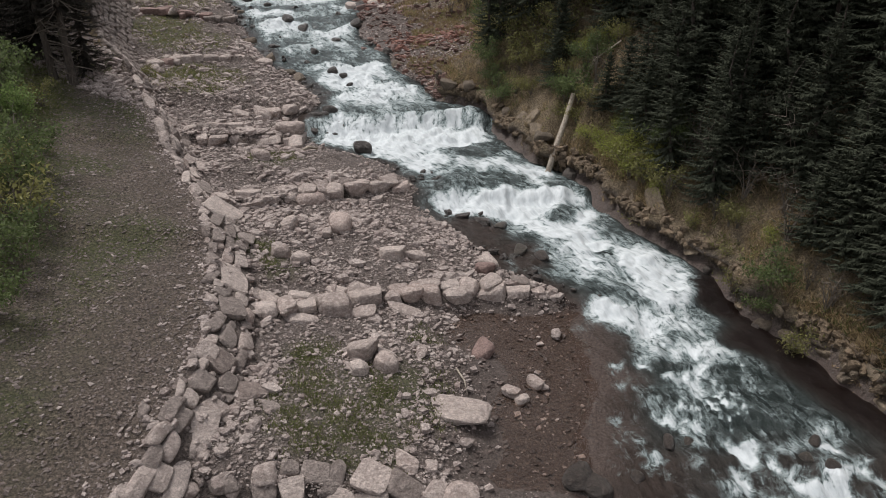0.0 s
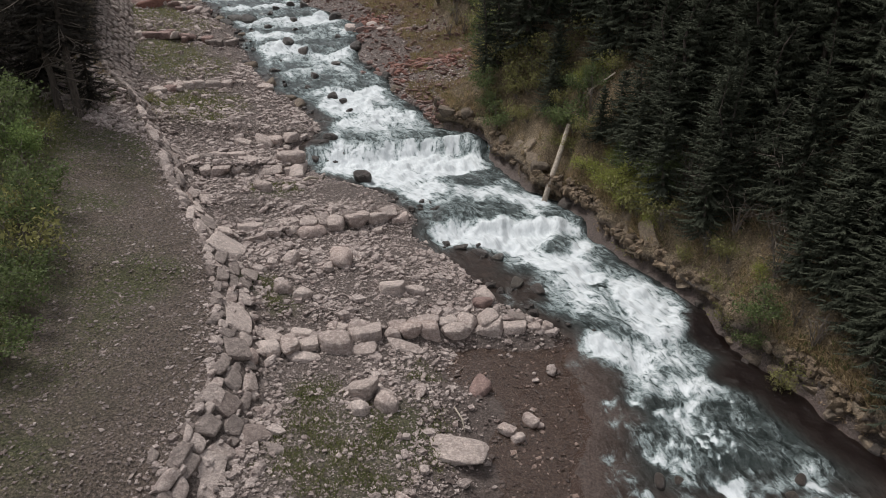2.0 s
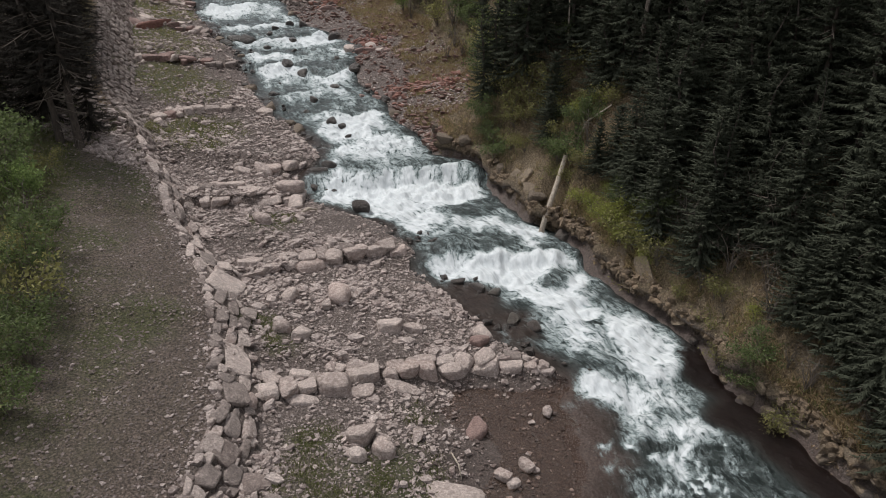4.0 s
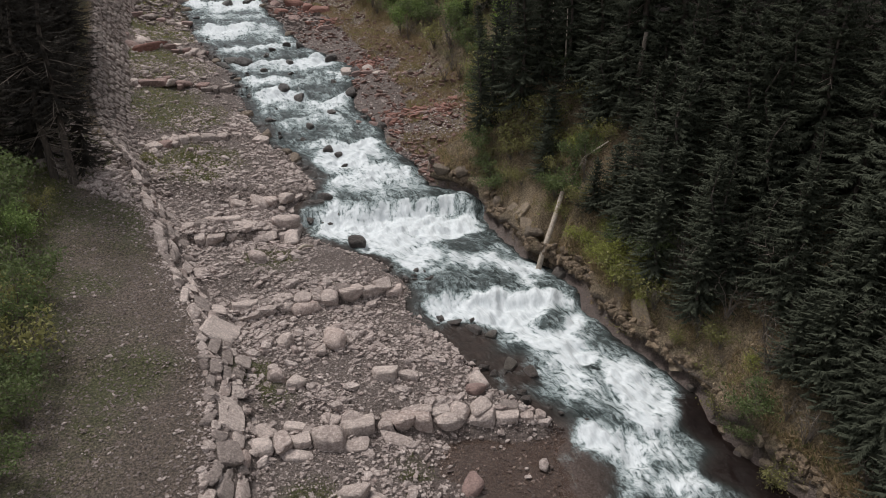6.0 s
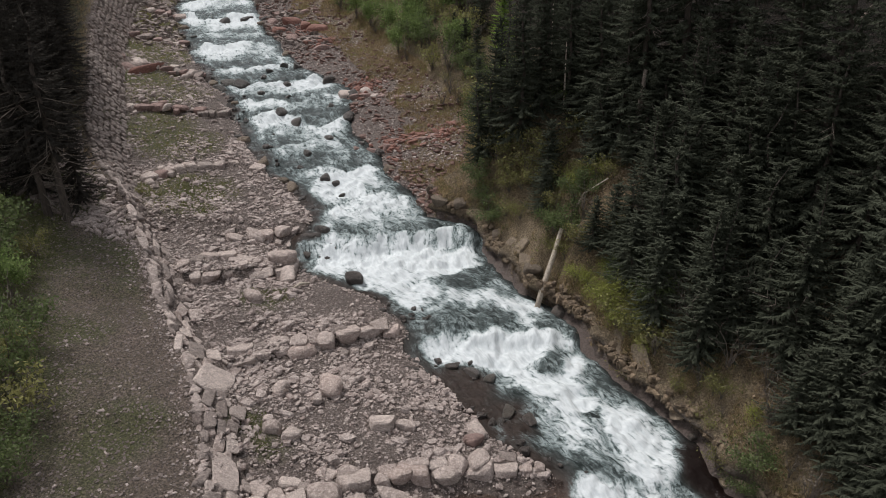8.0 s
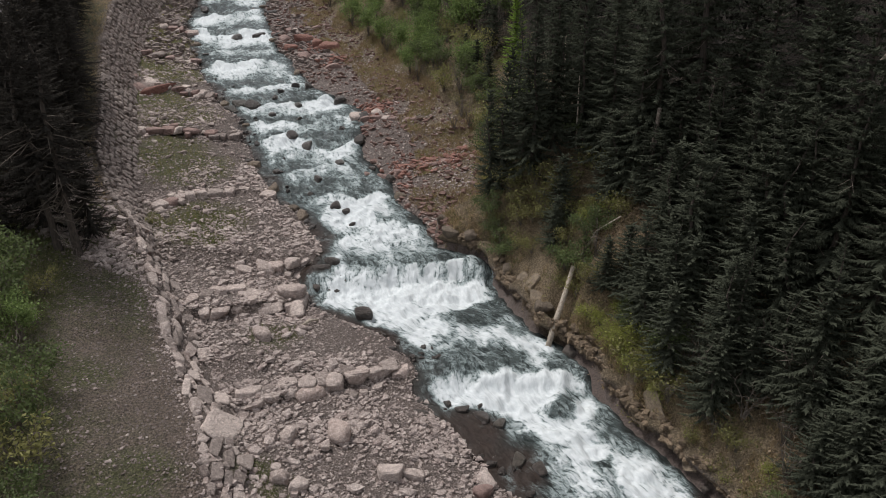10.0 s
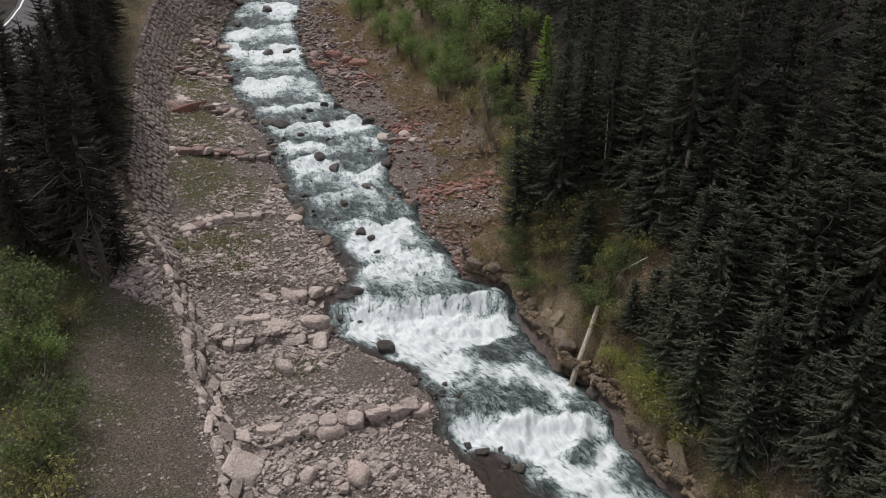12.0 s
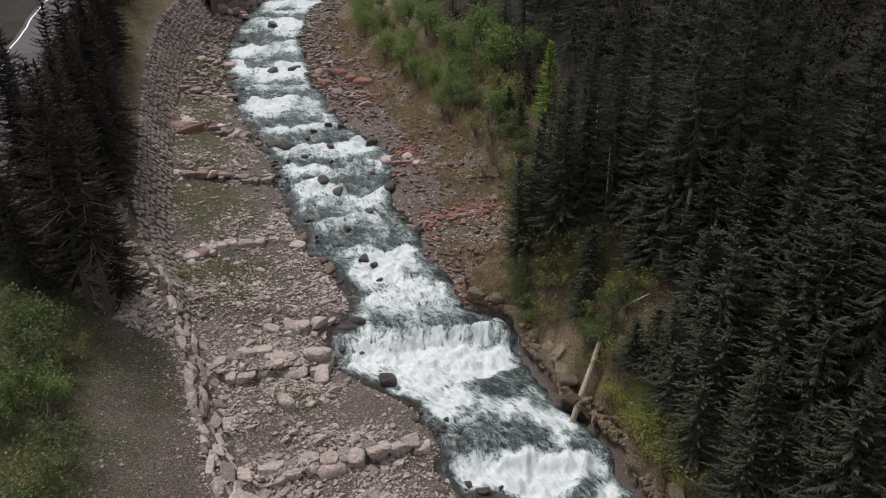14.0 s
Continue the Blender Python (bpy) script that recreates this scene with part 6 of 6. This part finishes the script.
for x, y, m, s in (
    (-11.0, 16.4, GREEN, 1.0), (-11.6, 17.3, GREEN, 1.0), (-12.9, 20.2, GREEN, 1.3), (-13.4, 21.8, GREEN, 1.2), (-14.9, 24.3, BIG, 0.7), (-16.0, 25.3, GREEN, 1.6), (-16.6, 26.5, GREEN, 1.5), (-13.6, 20.7, OLIVE, 1.2), (-10.6, 14.4, GREEN, 0.9), (-12.2, 18.8, OLIVE, 1.5), (-15.7, 23.2, BIG, 0.7), (-10.9, 13.0, OLIVE, 1.2),
    (-15.4, 27.2, OLIVE, 0.9), (-17.6, 27.4, GREEN, 1.4), (-14.2, 22.9, BARE, 1.1), (-12.0, 15.4, GREEN, 1.2), (-17.2, 24.0, BIG, 0.8), (-14.6, 35.6, OLIVE, 0.5),
): plant_at(m, x, y, s)
for _ in range(34):
    y = random.uniform(43, 66)
    x = float(bank_foot(y)) + random.uniform(0.8, 6.5)
    if free(x, y, 0.6):
        plant_at(random.choices((GREEN, BARE, OLIVE, BIG), (5, 3, 1.5, 1.5))[0], x, y, random.uniform(0.8, 1.5))
for _ in range(46):
    y = random.uniform(47, 88)
    x = float(bank_foot(y)) + random.uniform(0.2, 7.5)
    if free(x, y, 0.8):
        plant_at(random.choices((BIG, BARE, OLIVE), (5, 4, 2))[0], x, y, random.uniform(0.6, 1.15))
for x, y, s in ((6.9, 25.3, 1.0), (7.4, 25.9, 0.9), (6.6, 26.6, 0.8), (7.2, 24.8, 1.0), (7.8, 24.1, 0.9), (7.0, 27.2, 0.8), (6.9, 26.0, 0.9), (7.7, 25.0, 0.8), (6.3, 27.6, 0.5), (7.6, 23.6, 0.6), (3.4, 33.2, 0.8), (4.0, 32.4, 0.7), (4.6, 33.4, 0.9), (5.4, 31.4, 0.8), (5.9, 32.6, 0.9), (6.6, 31.6, 0.8), (3.2, 36.0, 0.9), (2.6, 34.6, 0.7), (7.3, 30.6, 0.8), (8.3, 21.9, 0.6), (8.9, 19.2, 0.6)):
    plant_at(YELLOW if y < 28 and y > 23.4 else OLIVE, x, y, s)
for x, y, m, s in ((5.3, 30.6, GREEN, 0.9), (6.1, 30.9, GREEN, 0.9), (2.2, 35.0, GREEN, 0.9), (2.4, 34.3, GREEN, 0.7), (7.2, 27.0, GREEN, 0.55), (8.4, 24.9, GREEN, 0.8), (6.2, 31.8, YELLOW, 1.0), (7.0, 31.2, YELLOW, 1.0), (5.2, 34.0, OLIVE, 1.3), (4.5, 33.9, OLIVE, 1.1), (5.9, 27.9, YELLOW, 0.8), (6.3, 27.2, YELLOW, 0.9), (6.6, 26.4, YELLOW, 0.9), (7.1, 25.4, YELLOW, 1.0), (5.6, 29.2, OLIVE, 0.7), (6.0, 28.8, OLIVE, 0.8), (9.2, 21.0, OLIVE, 0.7), (9.9, 19.4, YELLOW, 0.6), (3.6, 34.6, OLIVE, 0.9)):
    plant_at(m, x, y, s)
for x, y, s in ((9.0, 22.9, 1.3), (9.7, 22.8, 1.1), (11.0, 21.3, 1.5), (11.5, 20.9, 1.2), (8.3, 27.4, 1.3), (10.2, 19.2, 1.0), (6.3, 29.6, 0.9)):
    plant_at(BARE, x, y, s)
plant_at(GREEN, 8.2, 24.8, 1.1)
plant_at(GREEN, 9.6, 18.5, 0.9)
for _ in range(120):
    y = 12 + 80 * random.random() ** 1.3
    w = float(edge_of_wood(y))
    b = 0.35 + (w + 1.5) * random.random()
    x = float(bank_foot(y)) + b
    if free(x, y, 0.3):
        plant_at(random.choices((OLIVE, BARE, GREEN, YELLOW), (1, 7, 0.7, 0.1) if y < 23.4 else (4, 3, 1.2, 3))[0], x, y, random.uniform(0.35, 0.8))


# brown thicket with a few young spruces below the larch
state = random.getstate()
for x, y, m, s in (
    (2.6, 59.5, BARE, 1.5), (3.6, 56.7, BARE, 1.5), (2.0, 56.4, OLIVE, 1.5), (2.9, 53.3, BARE, 1.4), (1.2, 57.2, OLIVE, 1.4), (1.0, 49.1, BARE, 1.1), (0.5, 47.8, BARE, 1.0), (1.5, 47.5, BARE, 1.2), (2.1, 50.0, GREEN, 0.9), (2.9, 51.2, OLIVE, 1.3),
    (3.4, 46.2, YELLOW, 1.0), (4.1, 58.8, BARE, 1.7), (1.2, 62.2, BARE, 1.5), (0.0, 60.0, OLIVE, 1.4), (2.4, 57.8, BARE, 1.4), (1.8, 53.8, OLIVE, 1.2), (2.5, 48.6, OLIVE, 1.0), (1.0, 51.2, BARE, 1.1),
    (2.0, 52.2, SMALL, 0.9), (2.7, 49.6, SMALL, 0.9), (1.4, 55.0, SMALL, 0.7), (3.3, 54.6, SMALL, 1.0),
):
    plant_at(m, x, y, s)
random.setstate(state)


# ---- fallen trunk and driftwood ----
def pole(name, pts, radii, mat, label, category="log"):
    v, f = tube(pts, radii, 9)
    ends = [[i for i in range(9)][::-1], [len(v) - 9 + i for i in range(9)]]
    me = bpy.data.meshes.new(name)
    me.from_pydata([tuple(p) for p in v], [], [tuple(q) for q in f] + [tuple(e) for e in ends])
    me.materials.append(mat)
    for p in me.polygons:
        p.use_smooth = len(p.vertices) == 4
    return tagged(new(name, me), label, category)


pole("fallen_log", [(4.22, 27.75, 0.95), (4.6, 28.45, 2.0), (5.05, 29.1, 3.05), (5.45, 29.75, 4.12)], [0.125, 0.12, 0.11, 0.09], PALE_WOOD, "pale barkless log leaning from the stream against the bank")
pole("fallen_branch", [(5.7, 30.45, gz(5.7, 30.45) + 0.3), (6.4, 30.35, gz(6.4, 30.35) + 0.5), (7.3, 30.1, gz(7.3, 30.1) + 0.45)], [0.02, 0.035, 0.03], PALE_WOOD, "pale dead branch lying up the bank", "branch")
pole("birch_stem", [(6.1, 34.9, gz(6.1, 34.9) - 0.2), (6.05, 34.9, gz(6.1, 34.9) + 1.6), (6.0, 34.85, gz(6.1, 34.9) + 3.4)], [0.05, 0.04, 0.015], PALE_WOOD, "thin pale leafless stem at the wood's edge", "tree stem")
pole("birch_stem", [(5.9, 37.9, gz(5.9, 37.9) - 0.2), (5.85, 37.9, gz(5.9, 37.9) + 2.6), (5.75, 37.8, gz(5.9, 37.9) + 5.6)], [0.055, 0.045, 0.015], PALE_WOOD, "thin pale leafless stem at the wood's edge", "tree stem")
pole("dead_trunk", [(8.36, 30.6, gz(8.36, 30.6) - 0.2), (8.4, 30.65, gz(8.36, 30.6) + 1.6), (8.5, 30.7, gz(8.36, 30.6) + 3.4)], [0.13, 0.11, 0.08], TWIG, "grey leafless trunk standing at the wood's edge", "tree stem")
pole("leaning_trunk", [(14.0, 28.9, gz(14.0, 28.9)), (14.9, 28.9, gz(14.0, 28.9) + 1.5), (15.8, 28.8, gz(14.0, 28.9) + 3.0)], [0.10, 0.09, 0.07], TWIG, "grey barkless trunk leaning in the dark wood", "tree stem")
pole("driftwood", [(0.35, 15.3, gz(0.35, 15.3) + 0.05), (0.55, 14.95, gz(0.55, 14.95) + 0.09), (0.62, 14.6, gz(0.62, 14.6) + 0.05)], [0.02, 0.025, 0.012], PALE_WOOD, "thin bleached stick on the wet gravel", "stick")
pole("driftwood", [(-6.0, 28.2, gz(-6.0, 28.2) + 0.05), (-5.6, 28.6, gz(-5.6, 28.6) + 0.22), (-5.3, 29.0, gz(-5.3, 29.0) + 0.1)], [0.05, 0.07, 0.04], PALE_WOOD, "short bleached driftwood piece on the gravel", "driftwood")


# ---- low growth on the bank ----
def undergrowth(name, n, mat, label, seed, size):
    r = np.random.default_rng(seed)
    y = 11 + 72 * r.random(n) ** 1.6
    x = bank_foot(y) + 0.12 + (edge_of_wood(y) + 2.7) * r.random(n)
    keep = (ripple(x, y, 1.3, seed) + 0.5 * ripple(x, y, 0.5, seed + 1) > 0.05) & (r.random(n) > np.maximum(0.8 * bare_bank(x, y), 0.9 * (1 - smooth(17.5, 19.5, y)) * smooth(0.5, 0.9, x - bank_foot(y))))
    x, y = x[keep], y[keep]
    each = 10
    m = len(x) * each
    px = np.repeat(x, each) + r.normal(0, 0.16, m)
    py = np.repeat(y, each) + r.normal(0, 0.16, m)
    pz = ground_z(px, py) + np.abs(r.normal(0, 0.13, m))
    s = size * r.uniform(0.6, 1.5, m)
    v, f = blades(np.stack([px, py, pz], -1), unit(r.normal(size=(m, 3)) + (0, 0, 0.5)), unit(r.normal(size=(m, 3))), s, s * 0.55)
    return tagged(new(name, mesh_of(name, v, f, mat)), label, "undergrowth", kind="stuff")


undergrowth("brown_undergrowth", 7000, leaf_material("withered_leaves", (0.208, 0.146, 0.094), (0.546, 0.410, 0.280)), "withered brown low growth on the earthy bank", 81, 0.10)
undergrowth("olive_undergrowth", 5200, OLIVE_LEAVES, "olive-green low growth on the earthy bank", 83, 0.095)


# ---- grass ----
def tufts(name, x, y, high, blades_each, mat, label, lean=0.5):
    n = len(x) * blades_each
    bx, by = np.repeat(x, blades_each) + rng.normal(0, 0.07, n), np.repeat(y, blades_each) + rng.normal(0, 0.07, n)
    base = np.stack([bx, by, ground_z(bx, by) - 0.01], -1)
    way = unit(np.stack([rng.normal(0, lean, n), rng.normal(0, lean, n), np.ones(n)], -1))
    side = unit(np.cross(way, rng.normal(size=(n, 3))))
    size = np.repeat(high, blades_each) * rng.uniform(0.6, 1.3, n)
    v, f = blades(base, way, side, size, 0.012 + 0.09 * size)
    return tagged(new(name, mesh_of(name, v, f, mat)), label, "grass", kind="stuff")


n = 9500
y = 10.5 + 35 * rng.random(n) ** 1.4
x = bank_foot(y) + 0.3 + (edge_of_wood(y) + 1.5) * rng.random(n)
edge = 3000
x[:edge] = bank_foot(y[:edge]) + 0.30 + 0.8 * rng.random(edge)
ok = rng.random(n) > np.maximum(0.85 * bare_bank(x, y), 0.85 * (1 - smooth(17.5, 19.5, y)) * smooth(0.6, 1.0, x - bank_foot(y)))
x, y, n = x[ok], y[ok], int(ok.sum())
tufts("dry_grass", x, y, 0.09 + 0.17 * rng.random(n), 7, DRY_GRASS, "dry straw-coloured grass on the steep bank", 0.7)
keep = rng.random(n) < 0.3
tufts("bank_grass", x[keep] + 0.1, y[keep], 0.10 + 0.15 * rng.random(keep.sum()), 5, GREEN_GRASS, "short green grass on the steep bank", 0.6)
n = 13000
y = 36.5 + 48 * rng.random(n)
x = bank_foot(y) + 1.0 - 4.4 * rng.random(n) ** 1.4
keep = (x > water_right(y) + 0.6) & (ripple(x, y, 1.6, 75) > -0.25)
tufts("margin_grass", x[keep], y[keep], 0.10 + 0.2 * rng.random(keep.sum()), 5, DRY_GRASS, "dry brown grass on the far gravel margin", 0.7)
keep = keep & (ripple(x, y, 1.1, 76) > 0.2)
tufts("margin_green", x[keep] + 0.1, y[keep], 0.08 + 0.12 * rng.random(keep.sum()), 5, OLIVE_LEAVES, "olive grass on the far gravel margin", 0.7)
n = 60000
y = 9 + 30 * rng.random(n) ** 1.5
x = water_left(y) + (wall_foot(y) - water_left(y)) * rng.random(n)
keep = rng.random(n) < 0.6 * green_patches(x, y) * smooth(-0.2, 0.3, ripple(x, y, 0.5, 71))
tufts("shore_grass", x[keep], y[keep], 0.06 + 0.08 * rng.random(keep.sum()), 5, GREEN_GRASS, "thin green grass sprouting between the gravel")
n = 24000
y = 6 + 30 * rng.random(n)
d = 9.5 * rng.random(n) ** 0.8
x = wall_crest(y) - 0.3 - d
flat = line(y, [0, 12, 20, 30, 34, 40, 60], [4.2, 4.4, 4.8, 2.6, 0.9, 1.0, 1.0])
chance = 0.35 * smooth(0.0, 0.55, ripple(x, y, 3.1, 23) - 0.1) + 0.3 * smooth(1.6, 3.8, d) * smooth(-0.1, 0.5, ripple(x, y, 1.3, 25)) + 0.3 * smooth(23, 29, y) * smooth(-0.2, 0.4, ripple(x, y, 1.2, 73)) + 0.75 * smooth(-0.6, 0.8, d - flat)
keep = (rng.random(n) < chance) & (d - flat < 6)
tufts("verge_grass", x[keep], y[keep], 0.05 + 0.12 * rng.random(keep.sum()) * smooth(-0.5, 1.0, (d - flat)[keep]) + 0.02, 5, GREEN_GRASS, "rough green grass beside the gravel track")


n = 8000
y = 35 + 50 * rng.random(n)
x = wall_crest(y) - 0.2 - 7 * rng.random(n)
tufts("slope_grass", x, y, 0.10 + 0.2 * rng.random(n), 4, DRY_GRASS, "brownish rough grass above the stone-pitched bank", 0.7)
n = 16000
y = 34 + 45 * rng.random(n)
x = water_left(y) + (wall_foot(y) - water_left(y)) * rng.random(n)
keep = rng.random(n) < 0.6 * green_patches(x, y)
tufts("terrace_grass", x[keep], y[keep], 0.07 + 0.12 * rng.random(keep.sum()), 4, OLIVE_LEAVES, "olive-brown grass on the gravel terraces", 0.7)


# ---- road above the left bank ----
def build_road():
    ys = np.arange(36.0, 112.0, 1.0)
    d0, d1 = 6.6, 9.8
    rows, marks = [], []
    for y in ys:
        c = float(wall_crest(y))
        z = max(gz(c - d0, y), gz(c - d1, y)) + 0.06
        rows.append([(c - d0, y, z - 0.6), (c - d0, y, z), (c - d1, y, z), (c - d1, y, z - 0.6)])
        marks.append([(c - d1 + 0.42, y, z + 0.004), (c - d1 + 0.28, y, z + 0.004)])
    m, t, p = material("worn_asphalt")
    g = t.nodes.new("ShaderNodeNewGeometry")
    f = noisy(t, g.outputs["Position"], 20, 6, 0.7)
    w = noisy(t, g.outputs["Position"], 0.5, 4, 0.6)
    t.links.new(mix(t, math_node(t, "MULTIPLY", w, 0.4), mix(t, f, (0.036, 0.031, 0.035), (0.062, 0.054, 0.060)), (0.062, 0.055, 0.059)), p.inputs["Base Color"])
    p.inputs["Roughness"].default_value = 0.85
    road = tagged(new("road", mesh_of("road", np.array(rows).reshape(-1, 3), grid_faces(len(ys), 4), m)), "narrow asphalt road above the wooded bank", "road", kind="structure")
    m2, t2, p2 = material("white_road_paint")
    g2 = t2.nodes.new("ShaderNodeNewGeometry")
    t2.links.new(mix(t2, noisy(t2, g2.outputs["Position"], 8, 5, 0.7), (0.45, 0.44, 0.42), (0.72, 0.71, 0.69)), p2.inputs["Base Color"])
    part("edge_line", mesh_of("edge_line", np.array(marks).reshape(-1, 3), grid_faces(len(ys), 2), m2), road, "worn white edge line")


build_road()


# ---- dark retaining wall at the head of the reach ----
def build_retaining_wall():
    ys = np.arange(82.0, 104.0, 1.0)
    rows = []
    for y in ys:
        x = float(wall_foot(y)) - 0.3
        z = float(river_z(y)) + 0.6
        rows.append([(x + 0.25, y, z - 1.0), (x, y, z + 3.2), (x - 0.5, y, z + 3.2), (x - 0.5, y, z - 1.0)])
    m, t, p = material("dark_weathered_masonry")
    g = t.nodes.new("ShaderNodeNewGeometry")
    a, b = noisy(t, g.outputs["Position"], 0.8, 5, 0.65), noisy(t, g.outputs["Position"], 9, 6, 0.7)
    t.links.new(mix(t, a, mix(t, b, (0.045, 0.032, 0.028), (0.12, 0.09, 0.08)), (0.06, 0.045, 0.038)), p.inputs["Base Color"])
    p.inputs["Roughness"].default_value = 0.9
    me = mesh_of("retaining_wall", np.array(rows).reshape(-1, 3), grid_faces(len(ys), 4), m)
    tagged(new("retaining_wall", me), "dark weathered retaining wall beside the upper stream", "wall", kind="structure")


build_retaining_wall()
